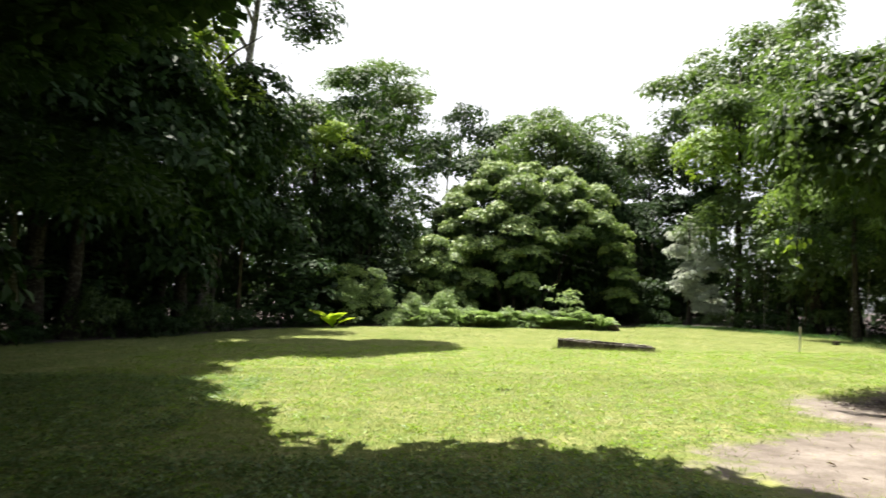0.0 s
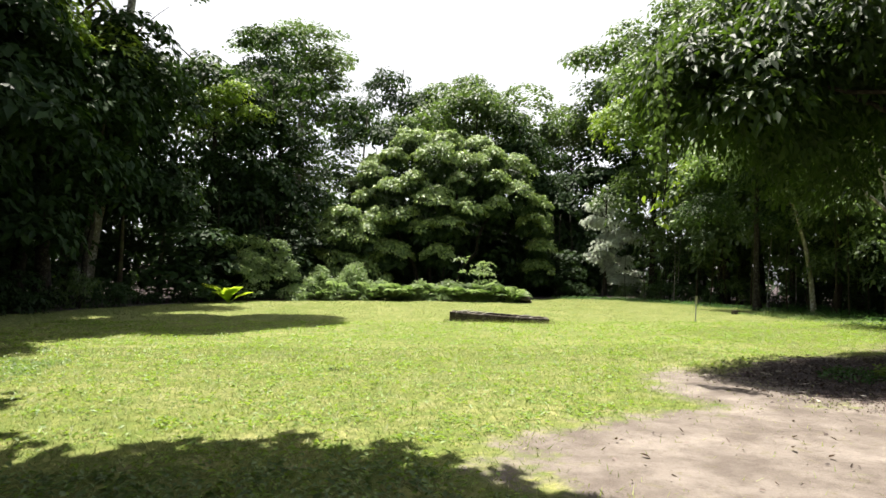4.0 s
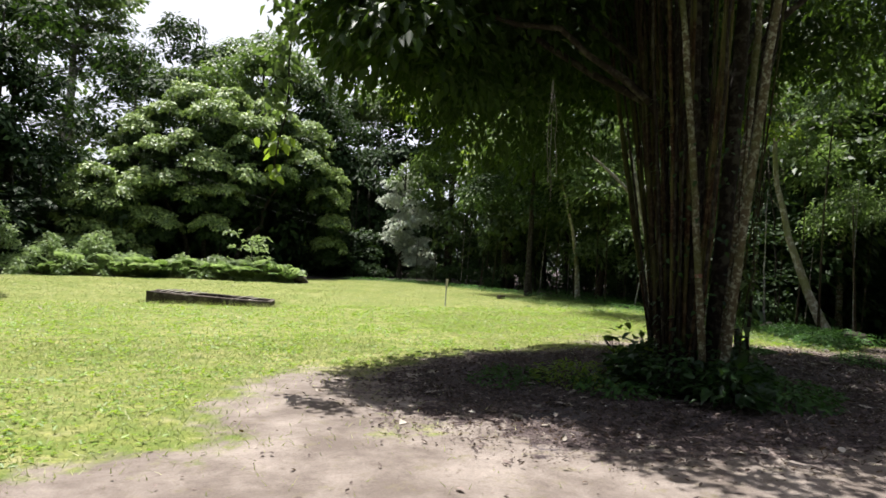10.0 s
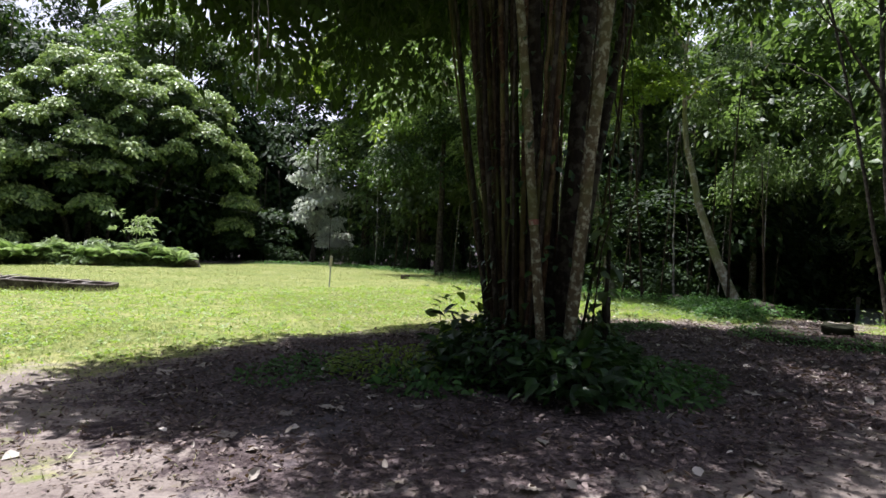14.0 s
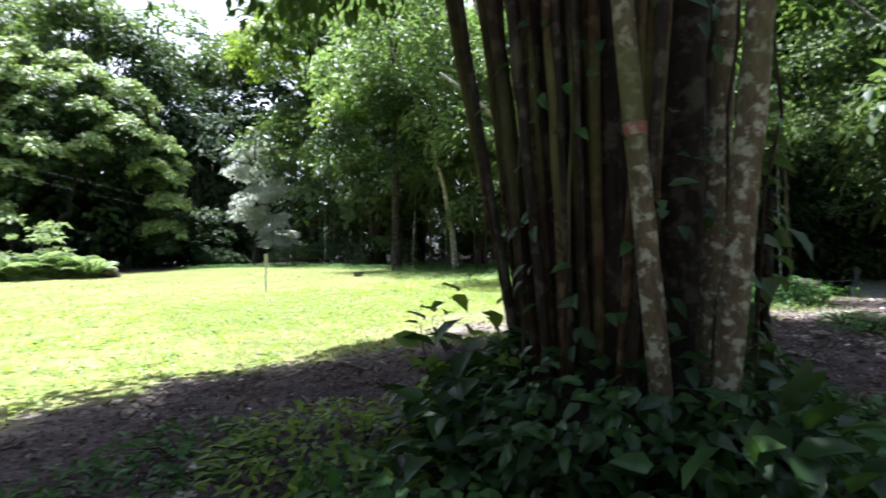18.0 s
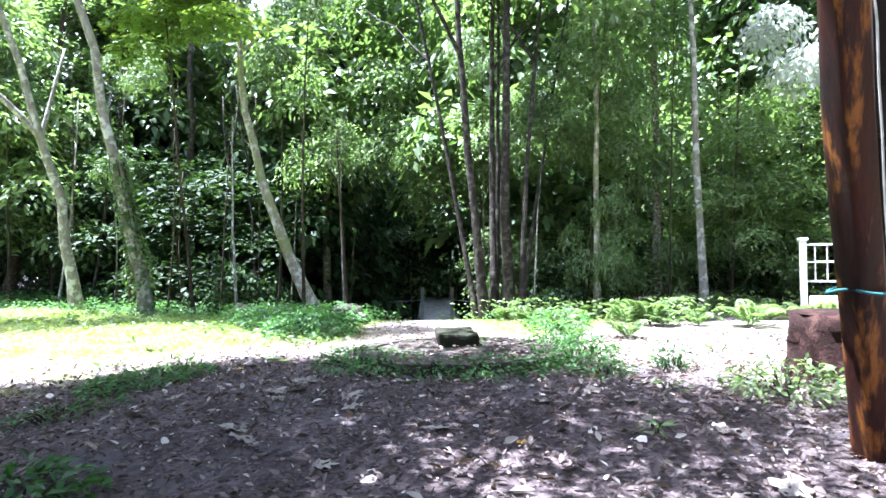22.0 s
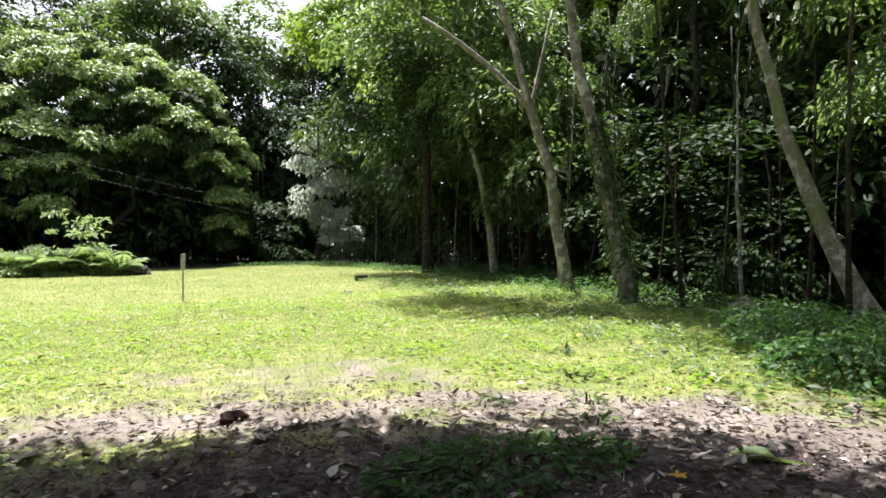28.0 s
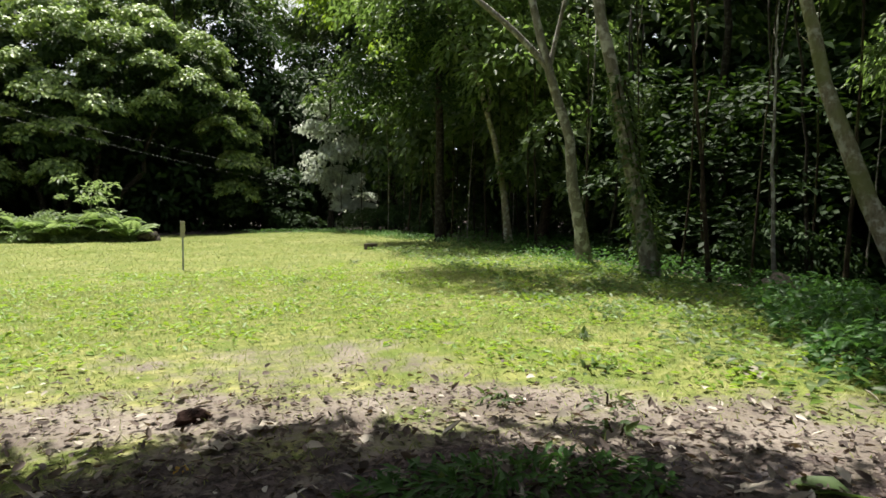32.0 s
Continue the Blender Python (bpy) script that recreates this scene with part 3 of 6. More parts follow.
CROWNS = {
    "dark": [crown_mesh("crown", 10 + i, lobes_of(10 + i, 9, 2.9, 2.9, 1.7), 150, 17, 0.9, 0.45, LEAF_DARK, hang=0.5, low=-0.15, puff=0.85) for i in range(3)],
    "mid": [crown_mesh("crown", 20 + i, lobes_of(20 + i, 9, 2.9, 2.9, 1.7), 150, 19, 0.9, 0.42, LEAF_MID, hang=0.4, low=-0.1, puff=0.85) for i in range(3)],
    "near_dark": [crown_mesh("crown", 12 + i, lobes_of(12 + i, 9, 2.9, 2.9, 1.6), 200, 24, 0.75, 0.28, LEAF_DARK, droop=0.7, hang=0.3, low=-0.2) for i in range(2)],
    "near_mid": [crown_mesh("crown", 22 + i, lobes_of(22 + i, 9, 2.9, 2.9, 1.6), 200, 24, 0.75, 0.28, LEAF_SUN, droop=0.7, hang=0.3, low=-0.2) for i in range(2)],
    "bright": [crown_mesh("crown", 30 + i, lobes_of(30 + i, 7, 2.5, 2.3, 1.5), 150, 30, 0.7, 0.26, LEAF_BRIGHT, hang=0.3, low=-0.1, puff=0.8) for i in range(2)],
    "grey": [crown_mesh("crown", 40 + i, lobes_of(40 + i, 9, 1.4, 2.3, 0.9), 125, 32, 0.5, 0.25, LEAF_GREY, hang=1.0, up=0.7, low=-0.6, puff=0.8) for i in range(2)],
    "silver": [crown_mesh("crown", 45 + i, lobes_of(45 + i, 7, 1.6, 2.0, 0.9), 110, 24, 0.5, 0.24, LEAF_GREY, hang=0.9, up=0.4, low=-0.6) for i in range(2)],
    "tiered": [crown_mesh("crown", 50 + i, lobes_of(50 + i, 10, 3.4, 3.4, 1.5), 150, 40, 1.1, 0.30, LEAF_MID, hang=0.1, up=0.9, low=0.0, puff=0.9) for i in range(2)],
    "low": [crown_mesh("foliage", 60 + i, lobes_of(60 + i, 8, 2.4, 1.4, 1.2), 110, 22, 0.6, 0.26, LEAF_DARK, hang=0.5, low=-0.4, puff=0.8) for i in range(3)],
    "lowmid": [crown_mesh("foliage", 70 + i, lobes_of(70 + i, 8, 2.4, 1.2, 1.1), 110, 24, 0.55, 0.22, LEAF_MID, hang=0.5, low=-0.4, puff=0.8) for i in range(3)],
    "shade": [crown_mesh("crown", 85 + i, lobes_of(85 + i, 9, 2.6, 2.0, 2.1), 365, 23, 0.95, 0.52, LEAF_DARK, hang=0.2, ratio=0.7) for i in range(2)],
    "lit_curtain": [crown_mesh("foliage", 96 + i, [(0.8 * math.cos(2.4 * k + i), 0.8 * math.sin(2.4 * k + i), 0.7 + 1.15 * k, 1.6, 1.5, 1.1) for k in range(6)], 150, 17, 0.75, 0.30, LEAF_SUN, hang=0.35, up=0.55, low=-0.3) for i in range(2)],
    "low_bright": [crown_mesh("foliage", 98 + i, lobes_of(98 + i, 8, 2.2, 0.8, 1.0), 100, 26, 0.5, 0.20, LEAF_DOME, hang=0.1, low=-0.1) for i in range(2)],
    "near_curtain": [crown_mesh("foliage", 190 + i, [(0.9 * math.cos(2.4 * k + i), 0.9 * math.sin(2.4 * k + i), 0.7 + 1.3 * k, 1.9, 1.7, 1.2) for k in range(6)], 170, 19, 0.8, 0.25, LEAF_DARK, hang=0.5, up=0.5, low=-0.4) for i in range(2)],
    "curtain": [crown_mesh("foliage", 90 + i, [(0.9 * math.cos(2.4 * k + i), 0.9 * math.sin(2.4 * k + i), 0.7 + 1.3 * k, 1.9, 1.7, 1.2) for k in range(6)], 150, 14, 0.95, 0.50, LEAF_DARK, hang=0.7, up=0.5, low=-0.4, puff=0.8) for i in range(3)],
}


def tree(name, x, y, tall, r, bark_mat, crowns, lean=(0, 0), bow=(0, 0, 0), seed=0, label="", category="tree", group="", limbs=3, fork=0.55, z=None):
    """A tree: a tapered trunk with limbs, and crowns (kind, dx, dy, z, size x, size z) about it."""
    t = thing(name, x, y, z, 0, label, category, group)
    top = np.array([lean[0] * tall, lean[1] * tall, tall])
    path = bend((0, 0, -0.25), top, 12, bow, min(0.05, 0.3 * r), seed)
    rad = r * (1 - 0.72 * np.linspace(0, 1, 12)) * (1 + 0.5 * np.exp(-np.linspace(0, 12, 12)))
    stem("trunk", path, rad, bark_mat, t, 10, 0.05, seed)
    rng = rng_of(900 + seed)
    for i in range(limbs):
        s = fork + (0.92 - fork) * (i + 0.5) / max(limbs, 1)
        p = np.array([np.interp(s, np.linspace(0, 1, 12), path[:, c]) for c in range(3)])
        a = rng.uniform(0, 2 * np.pi)
        reach = min(tall * rng.uniform(0.12, 0.2), 3.2)
        q = p + [math.cos(a) * reach, math.sin(a) * reach, reach * rng.uniform(0.6, 1.2)]
        stem("limb", bend(p, q, 6, (0, 0, 0.1 * reach), 0.04, seed * 7 + i), r * (1 - 0.7 * s) * np.linspace(0.75, 0.2, 6), bark_mat, t, 6, 0.04, seed + i)
    for i, (kind, dx, dy, cz, sx, sz) in enumerate(crowns):
        meshes = CROWNS[kind]
        ob = part("crown" if not kind.startswith("low") else "foliage", meshes[(seed + i) % len(meshes)], None, t)
        ob.location, ob.rotation_euler, ob.scale = (dx, dy, cz), (0, 0, rng.uniform(0, 6.28)), (sx, sx, sz)
    return t


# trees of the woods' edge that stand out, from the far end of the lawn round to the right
# Lower crown darker than the upper: shade below put into leaf colour.
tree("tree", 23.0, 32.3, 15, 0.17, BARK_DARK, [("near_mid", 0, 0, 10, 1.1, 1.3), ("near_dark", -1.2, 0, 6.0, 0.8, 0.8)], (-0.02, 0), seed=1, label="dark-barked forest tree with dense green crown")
tree("tree", 24.9, 30.4, 10, 0.12, BARK_MOSSY, [("near_mid", -3.2, 0, 9.5, 1.0, 1.0)], (-0.347, 0.032), (0.65, -0.275, 0), 2, "grey-barked tree forking low at the lawn's edge", fork=0.3)
t = tree("tree", 23.85, 23.4, 11, 0.14, BARK_PALE, [("near_mid", -4, 0, 11.5, 0.7, 0.6)], (-0.366, -0.008), (0.514, -0.18, 0), 3, "slender pale forked tree bowed over the lawn", limbs=3, fork=0.7)
stem("limb", bend((-1.15, -0.22, 4.3), (-3.6, 0.5, 6.4), 7, (0.1, 0, 0.1)), np.linspace(0.085, 0.045, 7), BARK_PALE, t, 8)
stem("limb", bend((-1.15, -0.22, 4.3), (-0.7, -0.4, 6.6), 6), np.linspace(0.06, 0.03, 6), BARK_PALE, t, 7)
tree("tree", 23.35, 20.15, 13, 0.135, BARK_PALE, [("near_mid", -2.2, 1.6, 13, 0.45, 0.45)], (-0.274, 0.029), (0.17, 0, 0), 4, "tall white-barked tree with creeper-clad foot", fork=0.7)
tree("sapling", 23.67, 19.1, 8, 0.04, BARK_STEM, [("lowmid", 0, 0, 7.5, 0.5, 0.8)], (-0.069, 0.063), seed=5, label="thin straight sapling at the lawn's edge", category="sapling", limbs=2)
# Yellow-green crowns are toned as sunlit; near_dark ones, unseen, shade the weeds below.
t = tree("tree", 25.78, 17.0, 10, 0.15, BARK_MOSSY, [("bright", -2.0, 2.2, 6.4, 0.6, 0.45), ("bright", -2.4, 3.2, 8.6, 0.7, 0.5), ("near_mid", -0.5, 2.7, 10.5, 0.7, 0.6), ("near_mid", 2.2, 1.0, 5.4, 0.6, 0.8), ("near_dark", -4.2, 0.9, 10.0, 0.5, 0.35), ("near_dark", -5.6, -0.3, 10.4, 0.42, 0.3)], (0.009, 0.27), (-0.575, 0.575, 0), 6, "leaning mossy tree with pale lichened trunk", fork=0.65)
# Limbs out to the unseen shading crowns.
stem("limb", bend((-0.3, 2.0, 7.2), (-4.2, 0.9, 10.0), 8, (0, 0, 0.4)), np.linspace(0.06, 0.03, 8), BARK_MOSSY, t, 7)
stem("limb", bend((-4.2, 0.9, 10.0), (-5.6, -0.3, 10.4), 5), np.linspace(0.03, 0.015, 5), BARK_MOSSY, t, 6)
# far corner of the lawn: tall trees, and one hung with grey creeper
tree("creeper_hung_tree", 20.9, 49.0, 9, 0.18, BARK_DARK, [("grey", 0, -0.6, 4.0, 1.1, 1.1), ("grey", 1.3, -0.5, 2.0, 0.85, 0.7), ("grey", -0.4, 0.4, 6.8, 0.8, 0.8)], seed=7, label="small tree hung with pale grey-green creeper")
tree("tree", 10.5, 60.5, 19, 0.3, BARK_DARK, [("mid", 0, 0, 17, 1.0, 1.2), ("mid", 1, -1, 11, 0.9, 1.1)], seed=8, label="tall forest tree at the lawn's far corner")
tree("tree", 24.5, 48, 21, 0.3, BARK_DARK, [("bright", -1, -1, 12, 1.3, 1.4), ("mid", 0, 0, 17, 1.2, 1.3), ("mid", -1, -1, 7, 0.9, 1.0)], seed=9, label="tall sunlit forest tree at the lawn's far corner")
tree("tree", 25.5, 39.5, 20, 0.3, BARK_DARK, [("bright", -1.5, -1, 9, 1.0, 1.3), ("mid", 0, 0, 16, 1.3, 1.3)], seed=11, label="broad forest tree with yellow-green lower leaves")
tree("tree", 28.5, 61, 27, 0.45, BARK_DARK, [("mid", 1, 0, 25, 1.3, 1.1), ("mid", -2.5, 0, 22, 1.3, 1.2), ("mid", 2, 0, 18, 1.4, 1.3), ("mid", -4.5, 0, 17.5, 1.1, 1.2), ("dark", -3, -0.5, 11.5, 1.3, 1.3), ("dark", 2, -1, 11, 1.3, 1.3)], seed=12, label="very tall broad tree behind the clearing")
tree("tree", 35, 60, 30, 0.45, BARK_DARK, [("mid", 0, 0, 29, 1.4, 1.2), ("mid", -2, 0, 23, 1.4, 1.3), ("mid", 1, 0, 17, 1.5, 1.4)], seed=112, label="very tall broad tree behind the clearing")
tree("tree", 21.5, 60, 14, 0.3, BARK_DARK, [("dark", 0, 0, 11.5, 1.1, 1.0), ("dark", -1.5, 0, 8, 1.2, 1.1), ("dark", 1, 0, 4.5, 1.3, 1.1)], seed=212, label="dark round-topped tree in the far corner")
tree("tree", 17.5, 58, 13, 0.3, BARK_DARK, [("dark", 0, 0, 9.5, 1.1, 1.1), ("dark", 0.5, 0, 5, 1.3, 1.2)], seed=213, label="dark round-topped tree in the far corner")
tree("tree", 15.4, 57, 16, 0.3, BARK_DARK, [("dark", 0, 0, 13.6, 0.9, 0.9), ("dark", 0.6, 0, 10.2, 1.0, 1.0)], seed=214, label="dark round-topped tree in the far corner")
# skyline behind the domed tree
tree("tree", -7, 74, 31, 0.6, BARK_PALE, [("tiered", -0.5, 0, 28, 1.5, 0.8), ("mid", 2.5, 0, 24.5, 1.4, 1.0), ("tiered", -4.0, 0, 24, 1.6, 0.9), ("mid", 0.5, 0, 19.5, 1.7, 1.1), ("mid", 5, 0, 18.5, 1.1, 0.9), ("mid", 2, 0, 14, 1.6, 1.0)], seed=13, label="very tall tree with tiered feathery crown", limbs=5)
tree("tree", 9.8, 66, 20, 0.4, BARK_DARK, [("mid", 0, 0, 18.4, 1.35, 0.95), ("mid", -2.2, 0, 15, 1.2, 1.1)], seed=14, label="round-topped tree on the skyline")
tree("tree", 17, 67, 21, 0.4, BARK_DARK, [("mid", 0, 0, 19.6, 1.35, 0.95), ("mid", 2, 0, 15.5, 1.2, 1.1)], seed=15, label="round-topped tree on the skyline")
tree("tree", -5.5, 50, 15, 0.3, BARK_DARK, [("dark", 0, 0, 12, 0.95, 0.9), ("dark", 0.5, -1, 7.5, 1.0, 1.0), ("dark", -2, 0, 5, 0.9, 0.9)], seed=16, label="glossy dark-leaved tree behind the ferns")
tree("tree", -9.5, 46, 17, 0.3, BARK_DARK, [("mid", 0, 0, 13, 1.0, 1.0), ("bright", 0.8, -1.5, 12.5, 0.9, 0.8), ("dark", 1, -1, 7, 0.9, 1.0)], seed=17, label="forest tree with drooping dark crown")
tree("tree", -14.5, 38, 26, 0.42, BARK_PALE, [("dark", 1, -1, 23, 1.3, 0.8), ("dark", 5, 0, 20, 0.8, 0.5), ("bright", -1, 3, 13, 1.0, 1.1), ("dark", 2, 0, 8, 1.1, 1.2)], (0.10, 0), (0.3, 0, 0), 18, "tall pale-limbed tree with open spreading crown", limbs=6, fork=0.5)
tree("tree", -18, 30, 23, 0.4, BARK_DARK, [("dark", 0, 0, 19, 1.3, 1.2), ("dark", 3, -1, 12, 1.2, 1.3), ("dark", 4, -1, 6, 1.0, 1.2)], seed=19, label="tall dark forest tree shading the lawn")
tree("tree", -16, 24, 20, 0.4, BARK_DARK, [("dark", 1, 0, 17, 1.3, 1.2), ("dark", 3, 1, 10, 1.2, 1.2)], seed=20, label="tall dark forest tree shading the lawn")
# Upper crown in yellow-green stands in for backlit leaves.
tree("tree", -13, 31, 17, 0.3, BARK_DARK, [("bright", 0, 1, 13, 1.4, 1.3), ("dark", 1, 0, 7, 1.0, 1.2)], seed=21, label="dark forest tree leaning over the lawn")
tree("tree", -15.0, 25, 21, 0.3, BARK_DARK, [("dark", 0, 0, 18, 1.1, 1.2), ("dark", 0.5, 0, 11.5, 1.1, 1.2)], seed=23, label="tall dark forest tree shading the lawn")
# Added tree: crowns above the view, each set from the shadow it throws.
t = tree("tree", -14.5, 31.5, 25, 0.28, BARK_DARK, [("shade", gx - 2.7 + 14.5, gy + 6.6 - 31.5, 22 + 0.4 * k, 0.75, 0.5) for k, (gx, gy) in enumerate(((-6.5, 21.3), (-4.4, 22.3), (-2.8, 23.4), (-1.4, 24.9), (-6, 25), (-9, 15.5), (-11, 18), (-8.3, 18.6), (-13, 15)))],
         (0.06, 0), (0.3, 0, 0), 24, "added tall tree whose high limbs, out of view, shade the lawn", limbs=6, fork=0.6)
# the great tree whose shade covers the start of the walk; its high crowns, out of view, are placed to cast it
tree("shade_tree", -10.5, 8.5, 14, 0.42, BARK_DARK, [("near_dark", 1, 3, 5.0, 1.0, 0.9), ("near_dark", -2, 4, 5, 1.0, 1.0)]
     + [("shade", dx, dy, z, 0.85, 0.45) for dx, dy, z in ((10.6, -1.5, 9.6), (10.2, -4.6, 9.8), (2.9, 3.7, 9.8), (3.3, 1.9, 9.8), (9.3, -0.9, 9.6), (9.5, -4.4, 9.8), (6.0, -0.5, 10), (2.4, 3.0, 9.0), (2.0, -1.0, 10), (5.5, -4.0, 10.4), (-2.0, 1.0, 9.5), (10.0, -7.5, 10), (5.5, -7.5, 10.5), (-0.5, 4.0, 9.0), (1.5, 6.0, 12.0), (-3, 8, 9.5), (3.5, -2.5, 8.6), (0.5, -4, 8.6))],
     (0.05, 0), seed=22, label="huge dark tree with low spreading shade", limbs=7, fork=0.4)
# trees beyond the stone disc
for dx, dy, r, lx, k in ((0.20, -0.25, 0.09, -0.05, 31), (0.36, -0.36, 0.075, 0.01, 32), (0.62, -0.62, 0.105, 0.03, 33), (0.45, -0.9, 0.055, 0.09, 34), (0.16, -0.12, 0.05, -0.16, 35), (0.6, -0.3, 0.05, 0.0, 131), (0.75, -0.75, 0.045, 0.14, 134)):
    tree("tree", 24.75 + dx, 12.75 + dy, 13, r, BARK_DARK, [("near_mid", dx, dy, 8.0 + k % 4, 0.5, 0.55)] if k < 100 else [], (lx, -lx), (0.6 * (k % 3 - 1), 0.3 - 0.2 * (k % 2), 0), k, "mossy stem of a close-set group of trees", group="close-set stems beyond the disc", limbs=4, fork=0.35)
tree("tree", 26.6, 10.6, 12, 0.07, BARK_MOSSY, [("near_mid", 0, 0, 7.5, 0.7, 0.8), ("near_mid", 0, 0, 1.5, 0.22, 0.5), ("near_mid", 0, 0, 4.6, 0.35, 0.5)], (0.02, 0), seed=36, label="pale tree clad with creeper")
tree("tree", 28.8, 9.6, 15, 0.10, BARK_LICHEN, [("bright", 0, 0, 9, 0.8, 0.8), ("near_mid", 0.3, 0, 4.5, 0.5, 0.8)], seed=37, label="forest tree clad with pale creeper")
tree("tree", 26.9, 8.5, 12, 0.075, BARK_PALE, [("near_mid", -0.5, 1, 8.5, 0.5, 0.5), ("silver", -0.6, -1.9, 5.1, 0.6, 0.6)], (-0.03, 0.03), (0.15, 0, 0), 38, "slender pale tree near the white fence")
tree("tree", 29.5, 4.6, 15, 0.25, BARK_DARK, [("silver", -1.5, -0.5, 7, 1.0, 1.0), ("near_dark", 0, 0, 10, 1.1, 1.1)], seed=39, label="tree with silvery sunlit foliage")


# the domed tree at the far end: rosettes of leaves over a broad low crown
def domed_tree(x, y):
    t = thing("domed_tree", x, y, None, 0, "broad low tree domed with layered sunlit rosettes", "tree")
    rng = rng_of(77)
    for i, (dx, h) in enumerate(((-4, 8), (-1, 10), (2, 11), (5, 8), (-7.6, 3.5))):
        stem("trunk" if i == 1 else "limb", bend((dx * 0.25, 0.4 * i - 1, -0.2), (dx, 0, h), 8, (0, 0, 0.4), 0.15, i), np.linspace(0.2, 0.06, 8), BARK_DARK, t, 8)
    # mounds of leaves, of uneven size, heaped over the dome and a lower heap beside it
    mounds = []
    for _ in range(4000):
        z, a = rng.uniform(2.2, 12.6), radians(rng.uniform(150, 392))
        s = max(0.02, 1 - (z / 12.9) ** 3.4) ** 0.5
        R = rng.uniform(0.9, 2.0)
        p = np.array([1.0 + 8.4 * s * math.cos(a), 2.4 + 5.6 * s * math.sin(a), z, R])
        if (z > 5.8 or p[0] < 1.0 or p[0] > 7.0) and all(np.linalg.norm((p - q)[:3] * [1, 0.7, 1.1]) > 0.86 * (R + q[3]) for q in mounds):
            mounds.append(p)
    heap = []
    for _ in range(600):
        a, z, R = rng.uniform(2.6, 6.4), rng.uniform(1.0, 6.0), rng.uniform(0.6, 1.2)
        s = math.sqrt(max(0.05, 1 - (z / 6.8) ** 2))
        p = np.array([-6.6 + 2.5 * s * math.cos(a), -1.6 + 1.9 * s * math.sin(a), z, R])
        if all(np.linalg.norm((p - q)[:3]) > 0.75 * (R + q[3]) for q in heap):
            heap.append(p)
    # Pale crown, darker under-crown: lit tops and shaded undersides put into leaf colour.
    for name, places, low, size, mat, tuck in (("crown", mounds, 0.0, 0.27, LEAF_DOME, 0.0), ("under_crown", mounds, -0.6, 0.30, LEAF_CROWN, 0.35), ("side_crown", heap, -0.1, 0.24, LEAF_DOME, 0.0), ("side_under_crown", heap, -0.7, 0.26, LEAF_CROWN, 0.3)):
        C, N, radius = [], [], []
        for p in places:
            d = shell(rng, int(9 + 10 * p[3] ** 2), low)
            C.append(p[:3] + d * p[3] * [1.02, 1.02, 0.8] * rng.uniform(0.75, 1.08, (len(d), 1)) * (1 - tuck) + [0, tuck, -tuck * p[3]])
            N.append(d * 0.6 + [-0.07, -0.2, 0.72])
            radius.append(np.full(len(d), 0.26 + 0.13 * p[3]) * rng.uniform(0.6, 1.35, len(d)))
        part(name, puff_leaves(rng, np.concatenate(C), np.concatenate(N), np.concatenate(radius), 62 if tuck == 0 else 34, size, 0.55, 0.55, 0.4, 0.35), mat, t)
    # Dark leaf fill inside stands in for the shade between mounds.
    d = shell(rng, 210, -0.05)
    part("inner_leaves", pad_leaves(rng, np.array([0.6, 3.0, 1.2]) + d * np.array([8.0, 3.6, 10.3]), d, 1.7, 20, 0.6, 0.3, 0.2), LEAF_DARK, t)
    return t


domed_tree(7.0, 49.5)


# ---- woods round the clearing: rows of trees behind the edge, and low growth between them ----
def along(step, back, seed):
    """Places along the woods' edge, a step apart and that far behind it, with some scatter."""
    rng = rng_of(seed)
    done = 0.0
    for (ax, ay), (bx, by) in zip(EDGE, EDGE[1:]):
        L = math.hypot(bx - ax, by - ay)
        s = -done % step
        while s < L:
            x, y = ax + (bx - ax) * s / L, ay + (by - ay) * s / L
            nx, ny = -(by - ay) / L, (bx - ax) / L
            d = back * rng.uniform(0.75, 1.25)
            yield x + nx * d + rng.normal(0, 0.15 * step), y + ny * d + rng.normal(0, 0.15 * step)
            s += step
        done += L


def on_way(x, y, wide=1.5):
    """Whether a place lies on the way that leads through the wood to the footbridge."""
    t = min(max(((x - 20) * 17 + (y - 11.6) * 8) / 353, 0), 1)
    return math.hypot(x - 20 - 17 * t, y - 11.6 - 8 * t) < wide


